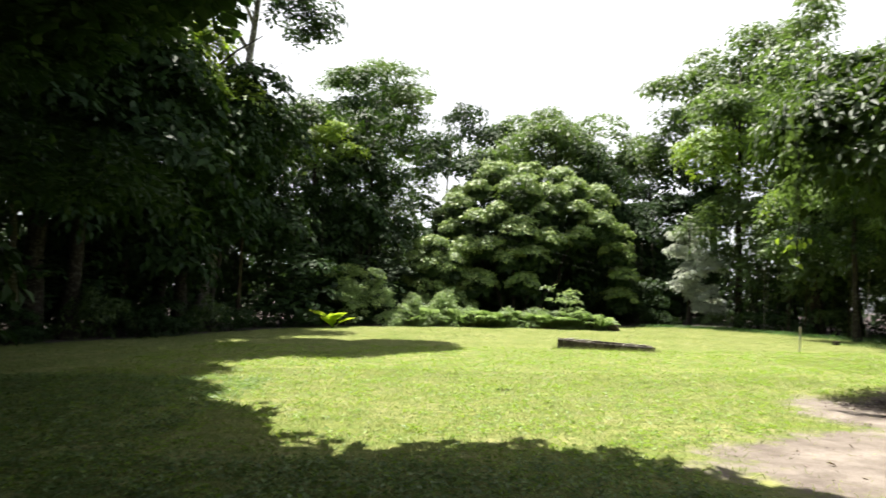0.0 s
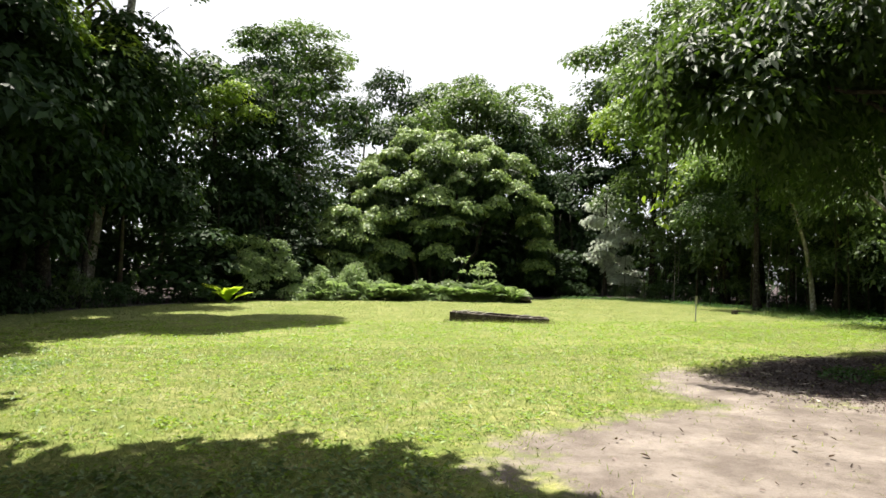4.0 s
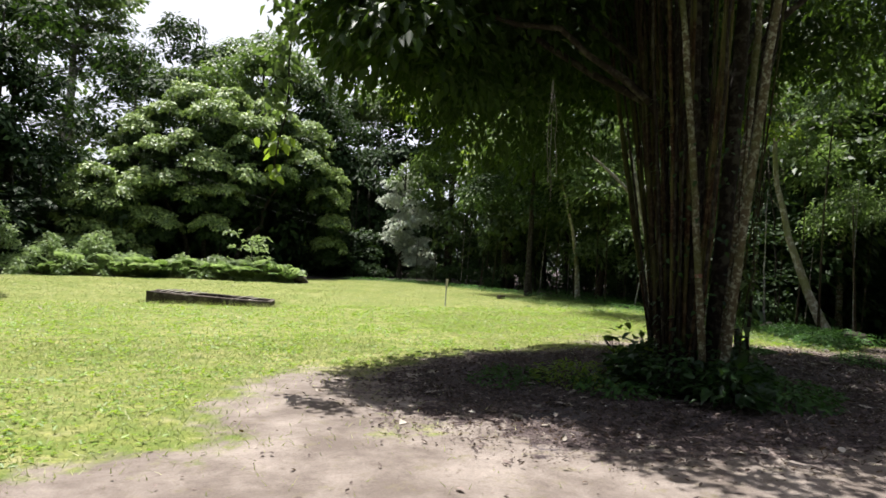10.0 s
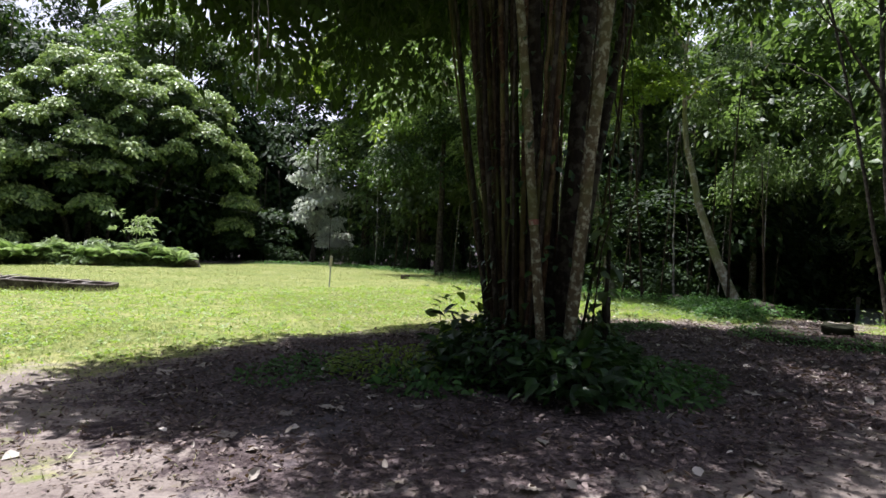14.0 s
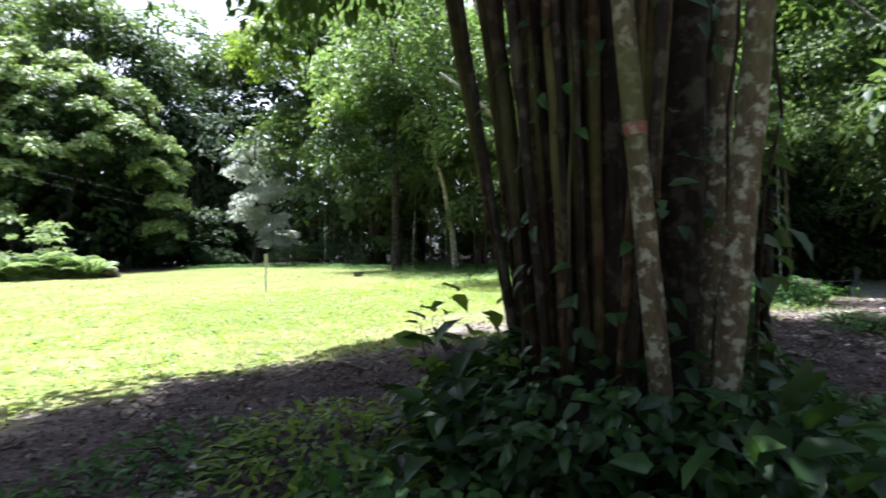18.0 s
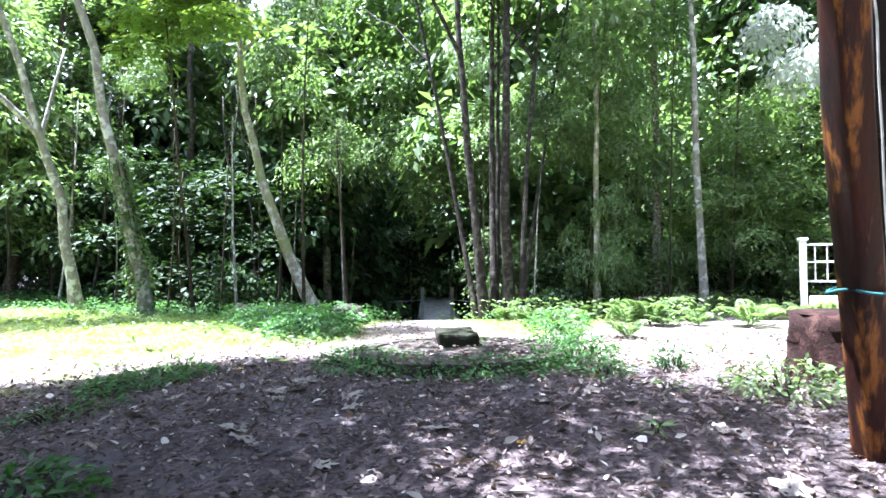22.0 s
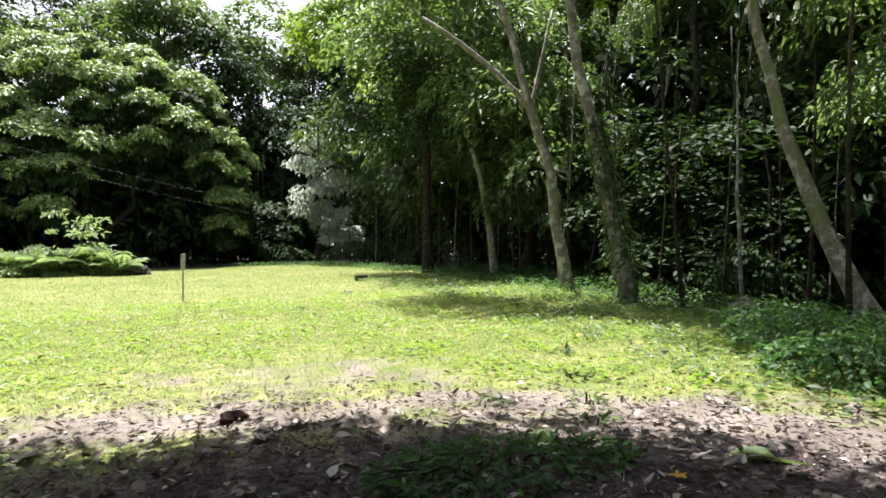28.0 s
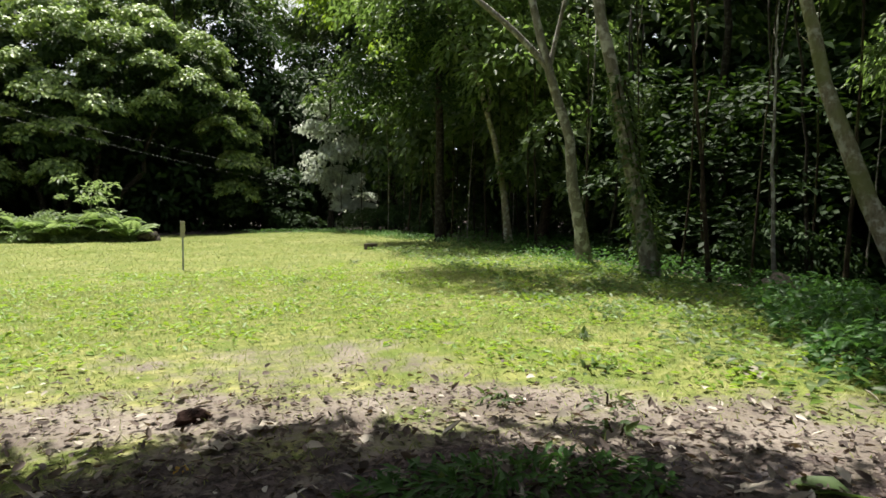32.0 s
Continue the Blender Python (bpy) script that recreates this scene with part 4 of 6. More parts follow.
STALK = tri_mesh("climbing_stem", *tube(bend((0, 0, 0), (0.2, 0.1, 7), 10, (0.15, 0, 0), 0.06, 2), np.linspace(0.05, 0.02, 10), 6), True)
STALK.materials.append(BARK_DARK)
TWIGS = tri_mesh("branch", *tube(bend((0, 0, 0), (0.5, 0.1, 0.9), 6, (0, 0, 0.1), 0.02, 2), np.linspace(0.02, 0.008, 6), 5), True)
TWIGS.materials.append(BARK_STEM)
rng = rng_of(5)
n = 0
for row, (back, step, tall) in enumerate(((3.0, 4.2, 13), (6.5, 4.6, 16), (11.5, 5.5, 18), (18, 9, 21))):
    for x, y in along(step, back, 50 + row):
        if y < -1 or (y > 40 and row < 2 and -4 < x < 17) or (17 < x < 22.5 and 48 < y < 60) or (row == 0 and -10 < x < -3 and 38 < y < 46):
            continue
        n += 1
        near = x > 18 and y < 34 and row == 0
        if (24 < x < 28.8 and 13 < y < 19.5) or on_way(x, y):
            continue
        h = tall * rng.uniform(0.85, 1.15) * ((0.58, 0.66, 0.78, 0.85)[row] if x > 18 and y < 44 else 1.0)
        if x > 21 and y < 27 and n % 3:
            n += 1
            continue
        # Left wood takes the dark leaf for shade, the right a lighter one.
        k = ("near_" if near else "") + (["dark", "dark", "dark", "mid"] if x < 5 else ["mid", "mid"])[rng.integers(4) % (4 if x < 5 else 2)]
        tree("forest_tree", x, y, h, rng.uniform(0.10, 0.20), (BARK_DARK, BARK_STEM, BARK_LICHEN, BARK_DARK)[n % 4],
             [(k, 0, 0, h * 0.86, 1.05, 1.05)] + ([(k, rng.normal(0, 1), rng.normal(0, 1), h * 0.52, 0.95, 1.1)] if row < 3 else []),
             (rng.normal(0, 0.03), rng.normal(0, 0.03)), (rng.normal(0, 0.25), 0, 0), 100 + n, "slim forest tree in the dark wood behind the lawn", group="trees of the surrounding wood", limbs=2)
for row, (back, step) in enumerate(((5.0, 3.4), (9.5, 3.8), (15, 4.5))):
    for x, y in along(step, back, 60 + row):
        if y < -4 or (row == 0 and y > 40 and -4 < x < 17) or (24 < x < 28.8 and 13 < y < 19.5) or on_way(x, y, 3.2):
            continue
        n += 1
        t = thing("climber_thicket", x, y, None, 0, "tall thicket of climbing leaves toned for shade or sun", "thicket", "thickets of the wood")
        for q in range(3):
            stalk = part("climbing_stem", STALK, None, t)
            stalk.location, stalk.rotation_euler = (rng.normal(0, 0.7), rng.normal(0, 0.7), -0.1), (rng.normal(0, 0.06), rng.normal(0, 0.06), q)
        # Light put into leaf colour: back rows lit on the right, others dark.
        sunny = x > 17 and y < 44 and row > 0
        ob = part("foliage", CROWNS["lit_curtain" if sunny else "near_curtain" if x > 17 and y < 44 else "curtain"][n % 2], None, t)
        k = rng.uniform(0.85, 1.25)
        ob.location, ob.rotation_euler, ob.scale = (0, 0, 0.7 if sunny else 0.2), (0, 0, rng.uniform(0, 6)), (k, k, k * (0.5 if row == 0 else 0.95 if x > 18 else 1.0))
for i in range(27):
    x, y = 31 + 4 * (i % 2) + rng.normal(0, 0.5), 1 + 1.3 * i
    if on_way(x, y, 3.2):
        continue
    t = thing("climber_thicket", x, y, None, 0, "tall thicket of climbing leaves in the wood", "thicket", "thickets of the wood")
    stalk = part("climbing_stem", STALK, None, t)
    # First ten in the lit leaf tone, the rest in the shaded one.
    ob = part("foliage", CROWNS["lit_curtain" if i < 10 else "curtain"][i % 2], None, t)
    ob.rotation_euler, ob.scale = (0, 0, i), (1, 1, 0.8)
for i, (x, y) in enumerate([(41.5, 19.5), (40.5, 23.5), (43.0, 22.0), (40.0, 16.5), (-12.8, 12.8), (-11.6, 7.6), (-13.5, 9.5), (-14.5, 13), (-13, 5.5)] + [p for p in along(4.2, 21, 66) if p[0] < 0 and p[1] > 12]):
    t = thing("climber_thicket", x, y, None, 0, "tall thicket of climbing leaves toned for shade or sun", "thicket", "thickets of the wood")
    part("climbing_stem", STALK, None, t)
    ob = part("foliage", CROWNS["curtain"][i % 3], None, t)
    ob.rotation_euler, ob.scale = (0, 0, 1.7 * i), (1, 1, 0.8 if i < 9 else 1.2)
# dark growth that closes the wood beyond the footbridge; its leaf colour stands in for shade
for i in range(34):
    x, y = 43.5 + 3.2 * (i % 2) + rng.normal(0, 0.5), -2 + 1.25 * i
    t = thing("climber_thicket", x, y, None, 0, "tall thicket of climbing leaves toned for shade or sun", "thicket", "thickets of the wood")
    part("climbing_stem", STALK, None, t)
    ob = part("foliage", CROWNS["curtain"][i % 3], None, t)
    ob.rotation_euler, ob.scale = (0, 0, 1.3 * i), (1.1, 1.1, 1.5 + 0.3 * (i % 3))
# unseen wood added behind the start of the walk, to hold back sky light
for i in range(11):
    x, y = -16 + (i % 11) * 4.2 + rng.normal(0, 0.6), -7 - 5 * (i // 11) + rng.normal(0, 0.8)
    h = rng.uniform(15, 19)
    tree("forest_tree", x, y, h, 0.2, BARK_DARK, [("dark", 0, 0, h * 0.84, 1.2, 1.4), ("dark", 0.5, 0, h * 0.40, 1.4, 1.3)], (0, 0), (0.2, 0, 0), 300 + i, "slim forest tree in the dark wood behind the lawn", group="trees of the surrounding wood", limbs=2)
for i in range(36):
    x, y = -9 + i % 18 * 2.1 + rng.normal(0, 0.4), 56 + i // 18 * 5 + rng.normal(0, 0.8)
    t = thing("climber_thicket", x, y, None, 0, "tall thicket of climbing leaves toned for shade or sun", "thicket", "thickets of the wood")
    for q in range(2):
        stalk = part("climbing_stem", STALK, None, t)
        stalk.location, stalk.rotation_euler = (rng.normal(0, 0.7), rng.normal(0, 0.7), -0.1), (rng.normal(0, 0.06), rng.normal(0, 0.06), q)
    ob = part("foliage", CROWNS["curtain"][i % 3], None, t)
    ob.location, ob.rotation_euler, ob.scale = (0, 0, 0.1), (0, 0, rng.uniform(0, 6)), (1, 1, 0.75 + 0.3 * (i // 18))
for x, y in along(2.3, 1.6, 80):
    if y < -2 or (y > 42 and -4 < x < 17) or (x > 20 and 9 < y < 36 and n % 2):
        n += 1
        continue
    n += 1
    if x > 20 and y < 36:
        x += 2.6
    if on_way(x, y, 2.0):
        continue
    t = thing("understorey_bush", x, y, None, 0, "dense shaded shrub on the forest floor", "shrub", "undergrowth of the wood")
    for q in range(3):
        part("branch", TWIGS, None, t).rotation_euler = (0, 0, 2.1 * q + n)
    ob = part("foliage", CROWNS["low"][n % 3] if rng.uniform() < 0.75 else CROWNS["lowmid"][n % 3], None, t)
    k = rng.uniform(0.4, 0.62)
    ob.location, ob.rotation_euler, ob.scale = (0, 0, 0.9 * k), (0, 0, rng.uniform(0, 6)), (k, k, k * rng.uniform(0.8, 1.8))
for i, (x, y) in enumerate([*along(1.5, 0.9, 81), *along(1.7, 2.6, 82), *along(2.2, 4.5, 84)]):
    if x < 16 or y < 8 or y > 46 or on_way(x, y, 1.2):
        continue
    h = rng.uniform(4, 8)
    tree("sapling", x, y, h, rng.uniform(0.018, 0.045), BARK_STEM if i % 5 else BARK_PALE, [("lowmid", 0, 0, h * 0.95, 0.28, 0.5)] if i % 4 == 0 else [], (rng.normal(0, 0.04), rng.normal(0, 0.04)), (rng.normal(0, 0.1), 0, 0), 400 + i,
         "thin bare-stemmed sapling at the wood's edge", "sapling", "saplings along the wood's edge", limbs=1)

# high crowns added over the wood on the right, mostly out of view, to shade it and the footbridge
for i, (x, y) in enumerate(((35.6, 24.4), (32.0, 31.5), (29.4, 25.2), (27.6, 30.4))):
    h = 12.5 + 1.3 * (i % 3)
    tree("forest_tree", x, y, h, 0.15, (BARK_DARK, BARK_STEM)[i % 2], [("shade" if i < 2 else "near_mid", 0, 0, h * 0.95, 1.0, 0.6)], (rng.normal(0, 0.03), rng.normal(0, 0.03)), (rng.normal(0, 0.2), 0, 0), 700 + i, "added forest tree with a broad high crown for shade", group="trees of the surrounding wood", limbs=3, fork=0.7)

# distant woods all round, one mass
a = rng.uniform(0, 2 * np.pi, 2600)
far = rng.uniform(0, 1, 2600)
C = np.stack([5 + np.cos(a) * (52 + 14 * far), 24 + np.sin(a) * (58 + 14 * far), rng.uniform(0, 1, 2600) ** 1.3 * (9 + 5 * np.sin(3 * a) ** 2)], 1)
N = np.stack([-np.cos(a), -np.sin(a), np.full(2600, 0.7)], 1)
tagged(part("far_woods", pad_leaves(rng, C, N, 2.4, 9, 1.25, 0.4, 0.2), LEAF_DARK), "dense dark distant woodland closing the view", "woodland", kind="stuff")


# ---- lawn ----
def blades(seed, places, length, width, lean=0.8):
    """Grass blades: one narrow triangle each."""
    r = rng_of(seed)
    m = len(places)
    a = r.uniform(0, 2 * np.pi, m)
    side = np.stack([np.cos(a), np.sin(a), np.zeros(m)], 1) * (width * r.uniform(0.6, 1.3, m))[:, None]
    tip = np.stack([r.normal(0, lean, m), r.normal(0, lean, m), r.uniform(0.6, 1.1, m)], 1) * (length * r.uniform(0.6, 1.3, m))[:, None]
    v = np.stack([places - side / 2, places + side / 2, places + tip], 1).reshape(-1, 3)
    return v, np.arange(3 * m).reshape(-1, 3)


def scatter(seed, x0, x1, y0, y1, m):
    r = rng_of(seed)
    x, y = r.uniform(x0, x1, m), r.uniform(y0, y1, m)
    return x, y, r


pieces = []
for seed, (x0, x1, y0, y1, m, length, width) in enumerate(((-9, 10, 2, 16, 130000, 0.055, 0.013), (12, 25, 11.5, 22, 140000, 0.045, 0.008), (-16, 12, 14, 47, 70000, 0.06, 0.022), (12, 25, 20, 47, 50000, 0.05, 0.018))):
    x, y, r = scatter(700 + seed, x0, x1, y0, y1, m)
    bare = np.maximum(soil(x, y), mould_cover(x, y)) + r.normal(0, 0.3, m)
    keep = (bare < 0.42) & (clearing(x, y) > -0.5)
    x, y = x[keep], y[keep]
    pieces.append(blades(710 + seed, np.stack([x, y, height(x, y) - 0.004], 1), length, width))
tagged(part("grass", join(*pieces), GRASS), "short sunlit mown grass with yellowish tips", "grass", kind="stuff")


def low_growth(name, seed, places, size, leaf, per, mat, label, category, rise=0.12, broad=False):
    """Low creeping leaves over the ground at the given places."""
    r = rng_of(seed)
    x, y = np.repeat(places[0], per), np.repeat(places[1], per)
    m = len(x)
    x, y = x + r.normal(0, size, m), y + r.normal(0, size, m)
    a = r.uniform(0, 2 * np.pi, m)
    P = np.stack([x, y, height(x, y) + rise * r.uniform(0, 1, m) ** 1.3], 1)
    U = np.stack([np.cos(a), np.sin(a), r.uniform(-0.1, 0.7, m)], 1)
    N = np.stack([r.normal(0, 0.4, m), r.normal(0, 0.4, m), np.ones(m)], 1)
    L = leaf * r.uniform(0.6, 1.3, m)
    return tagged(part(name, (broad_leaves if broad else leaves)(P, U, N, L, L * 0.5), mat), label, category, kind="stuff")


x, y, r = scatter(94, -9, 24, 3, 24, 5200)
keep = (soil(x, y) < 0.3) & (mould_cover(x, y) < 0.3) & (clearing(x, y) > 0)
low_growth("lawn_clover", 95, (x[keep], y[keep]), 0.13, 0.07, 14, LEAF_BRIGHT, "small round-leaved weeds among the grass", "weeds", 0.045)
x, y, r = scatter(194, -10, 4.5, 2.5, 14, 3800)
# Kept to the shadowed lawn; the lit leaf tone lifts the shade there.
keep = (soil(x, y) < 0.25) & ((y < 6.9) | (x < -3.8))
low_growth("shaded_weeds", 195, (x[keep], y[keep]), 0.12, 0.075, 13, LEAF_SUN, "broad-leaved weeds among the shaded grass", "weeds", 0.07)
# creepers and weeds along the right-hand edge of the lawn
pts = np.array([p for p in along(0.16, -0.6, 90) if 16 < p[0] and 12 < p[1] < 46 and not on_way(*p, 1.3)]).T
low_growth("edge_creepers", 91, pts, 0.6, 0.085, 36, LEAF_HERB, "green creeping weeds along the wood's edge", "weeds", 0.22)
x, y, r = scatter(92, 19.0, 23.5, 12.6, 30, 900)
keep = (clearing(x, y) < 4.2) & (mould_cover(x, y) < 0.3) & np.array([not on_way(*p, 1.0) for p in zip(x, y)])
low_growth("lawn_weeds", 93, (x[keep], y[keep]), 0.12, 0.09, 9, LEAF_SUN, "broad-leaved weeds in the lawn", "weeds", 0.10)


# ---- the clump of stems that the walk goes round ----
CX, CY = 13.2, 10.1
clump = thing("clump_of_stems", CX, CY, None, 0, "clump of close-set brown and lichened stems under a leafy crown", "tree")
rng = rng_of(31)
# root mound
bm = bmesh.new()
bmesh.ops.create_uvsphere(bm, u_segments=36, v_segments=14, radius=1.0)
for v in bm.verts:
    w = noise.noise(v.co * 2.3) * 0.16 + noise.noise(v.co * 6.1) * 0.06
    v.co = Vector((v.co.x * (0.85 + w), v.co.y * (0.85 + w), max(v.co.z, -0.3) * (0.60 + 0.5 * w)))
mound_material = plain("root_mass", (0.028, 0.021, 0.016), (0.016, 0.013, 0.011), 5.0, 0.95, 0.8, 0.04)
part("root_mound", bm, mound_material, clump, "dark mound of matted roots")


def clump_stem(x, y, r, tall, lx, ly, mat, seed, bow=0.0, k=8):
    p = bend((x - CX, y - CY, 0.1), (x - CX + lx * tall, y - CY + ly * tall, tall), 34, (bow, -bow, 0), 0.006, seed)
    return stem("stem", p, r * np.linspace(1.12, 0.7, 34) * (1 + 0.03 * np.sin(np.arange(34) * 2.1 + seed)), mat, clump, k, 0.022, seed)


clump_stem(12.88, 9.58, 0.046, 8.5, -0.125, 0.03, BARK_LICHEN, 1, 0.03, 12)
clump_stem(13.06, 9.47, 0.056, 9.0, 0.01, -0.11, BARK_LICHEN, 2, -0.03, 12)
clump_stem(13.20, 9.66, 0.050, 9.0, 0.03, -0.03, BARK_LICHEN, 3, 0.03, 10)
clump_stem(13.22, 9.85, 0.11, 9.5, 0.06, 0.03, BARK_DARK, 4, 0.05, 12)
clump_stem(13.10, 10.1, 0.10, 9.5, -0.02, 0.06, BARK_DARK, 5, 0.02, 12)
clump_stem(13.45, 10.0, 0.06, 9.0, 0.22, 0.02, BARK_DARK, 6, -0.1, 10)
clump_stem(13.45, 10.35, 0.09, 9.0, 0.06, 0.10, BARK_DARK, 7, 0, 10)
clump_stem(12.98, 9.9, 0.08, 9.0, -0.04, 0.02, BARK_DARK, 8, 0, 10)
clump_stem(12.86, 10.50, 0.034, 8.5, -0.05, 0.24, BARK_STEM, 9, 0.02, 8)
for i in range(46):
    a = rng.uniform(1.5, 4.1) if i < 38 else rng.uniform(0, 6.28)
    d = rng.uniform(0.2, 0.56)
    x, y = CX + math.cos(a) * d, CY + 0.05 + math.sin(a) * d
    clump_stem(x, y, rng.uniform(0.014, 0.032), rng.uniform(6.5, 9), (x - CX) * 0.20 + rng.normal(0, 0.014), (y - CY) * 0.36 + rng.normal(0, 0.014), (BARK_STEM, BARK_TAN, BARK_DARK)[i % 3], 20 + i, rng.normal(0, 0.06), 7)
RED_PAINT = plain("faded_red_paint", (0.24, 0.10, 0.08), (0.20, 0.10, 0.075), 9.0, 0.8, 0.3, 0.003, (0.30, 0.26, 0.20))
mark = bend((12.88 - CX, 9.58 - CY, 0.1), (12.88 - CX - 0.125 * 8.5, 9.58 - CY + 0.03 * 8.5, 8.5), 34, (0.03, -0.03, 0), 0.006, 1)
part("paint_mark", tube(np.array([[np.interp(z, mark[:, 2], mark[:, c]) for c in (0, 1)] + [z] for z in (1.61, 1.63, 1.645, 1.66)]), np.full(4, 0.0515), 14), RED_PAINT, clump, "faded red paint mark on a pale stem")
# limbs that carry the crown
for i, (qx, qy, qz) in enumerate(((-4.8, 4.2, 6.5), (-2.6, 3.4, 6.6), (0.4, 5.0, 7.4), (2.8, 3.8, 7.2), (-1.5, 1.0, 8.4), (3.8, 1.5, 7.0), (-4.2, 1.6, 5.4), (1.8, -1.2, 6.8))):
    p0 = np.array([0.15 * math.copysign(1, qx), 0.1, 3.6 + 0.3 * (i % 3)])
    stem("limb", bend(p0, (qx, qy, qz), 9, (0, 0, 0.5), 0.08, 60 + i), np.linspace(0.07, 0.02, 9), BARK_DARK, clump, 7, 0.05, i)
# crown: lobes about the clump, and low sprays that hang beside it
lobes = [(-3.8, 3.8, 6.2, 1.4, 1.5, 1.1), (-4.3, 2.9, 6.0, 1.2, 1.3, 0.9), (-2.6, 4.2, 6.8, 1.9, 1.8, 1.5), (0, 4.5, 7.2, 2.2, 1.9, 1.6), (2.4, 3.8, 7.0, 1.9, 1.7, 1.5), (3.8, 2.6, 6.6, 1.5, 1.6, 1.2), (-2.2, 2.0, 6.6, 1.9, 1.6, 1.3),
         (0.2, 2.4, 8.0, 2.0, 1.8, 1.6), (2.4, 1.0, 7.2, 1.8, 1.5, 1.2), (-3.8, 2.0, 5.4, 1.3, 1.1, 1.0), (3.9, 1.0, 6.8, 1.3, 1.3, 1.1), (0.6, 3.8, 6.5, 2.2, 1.8, 1.2), (0, 0.4, 7.4, 1.8, 1.2, 1.2), (4.2, 1.8, 6.6, 1.2, 1.3, 1.1), (3.8, 3.4, 6.8, 1.2, 1.3, 1.1), (2.1, 4.8, 6.8, 1.4, 1.2, 1.1), (3.5, 4.3, 6.6, 1.3, 1.1, 1.0), (4.1, 3.3, 6.6, 1.1, 1.2, 1.0)]
low_lobes = [(-2.5, 2.4, 4.4, 1.5, 1.2, 1.2), (-1.0, 3.6, 4.6, 1.8, 1.2, 1.2), (-3.4, 3.2, 5.1, 0.9, 0.9, 0.9), (2.0, 2.4, 4.8, 1.3, 1.2, 1.0)]
# Lobe out of view, added to shade the stone disc.
lobes.append((5.6, 2.4, 6.8, 1.2, 0.8, 0.8))
open_lobes = [l for l in lobes if (l[0] > 1.5 and l[1] < 3.7) or l[:2] == (0, 0.4)]
lobes = [l for l in lobes if l not in open_lobes]
# Lobes above the view, added to shade the near ground in dapples.
open_lobes += [(-3.0, 0.5, 6.3, 1.1, 1.1, 0.9), (-2.4, -0.6, 6.7, 1.4, 1.1, 1.0), (-0.7, -1.0, 7.1, 1.5, 1.0, 1.0), (-1.0, 0.6, 7.6, 1.5, 1.2, 1.1), (3.0, -0.5, 6.9, 1.4, 1.2, 1.0), (1.1, -0.9, 7.2, 1.4, 1.1, 1.0), (4.6, 0.2, 6.7, 1.2, 1.2, 1.0)]
sparse_lobes = [l for l in open_lobes if l[0] > -0.1 and l[1] < 1.9]
open_lobes = [l for l in open_lobes if l not in sparse_lobes]
part("sparse_crown", crown_mesh("sparse_crown", 304, sparse_lobes, 285, 30, 0.48, 0.18, LEAF_CROWN, hang=0.6, up=0.55, low=-0.9), None, clump, "sparse sunlit side of the crown")
part("open_crown", crown_mesh("open_crown", 303, open_lobes, 285, 36, 0.55, 0.20, LEAF_CROWN, hang=0.6, up=0.55, low=-0.9), None, clump, "thinner side of the crown")
part("crown", crown_mesh("crown", 301, lobes, 1000, 46, 0.62, 0.26, LEAF_CROWN, hang=0.6, up=0.55, low=-0.9), None, clump)
part("hanging_sprays", crown_mesh("hanging_sprays", 302, low_lobes, 170, 36, 0.5, 0.17, LEAF_CROWN, hang=1.3, up=0.4, low=-0.9), None, clump, "drooping leafy twigs")

# a leafy vine that hangs from the crown's tip, and pale aerial roots
v = thing("hanging_vine", 7.33, 11.9, 2.55, 0, "hanging vine with bright yellow-green leaves at its end", "vine")
stem("vine_stem", bend((0.05, 0.4, 3.6), (0, 0, 0.1), 10, (0.12, 0, 0), 0.03, 3), np.full(10, 0.012), BARK_DARK, v, 5)
r = rng_of(41)
for name, m, z0, z1, mat, L in (("leaves", 210, 0.9, 3.6, LEAF_MID, 0.15), ("tip_leaves", 26, 0.0, 0.7, LEAF_BRIGHT, 0.16)):
    P = np.stack([r.normal(0, 0.12 if m > 100 else 0.10, m), r.normal(0, 0.16, m) + 0.1, r.uniform(z0, z1, m)], 1)
    part(name, broad_leaves(P, np.stack([r.normal(0, 0.6, m), r.normal(0, 0.6, m), np.full(m, -0.7)], 1), r.normal(0, 1, (m, 3)) + [0, -0.6, 0.6], L * r.uniform(0.7, 1.2, m), L * 0.6), mat, v)
v = thing("aerial_roots", 9.95, 8.95, 2.28, 0, "pale looped aerial roots hanging from the crown", "roots")
for i, (dx, drop) in enumerate(((-0.04, 0.2), (0.0, 0.0), (0.05, 0.3))):
    stem("root_strand", bend((0, 0.1, 1.35), (dx, 0, drop), 9, (0.5 * dx, 0, 0), 0.012, 70 + i), np.linspace(0.002, 0.0035, 9), BARK_PALE, v, 5)


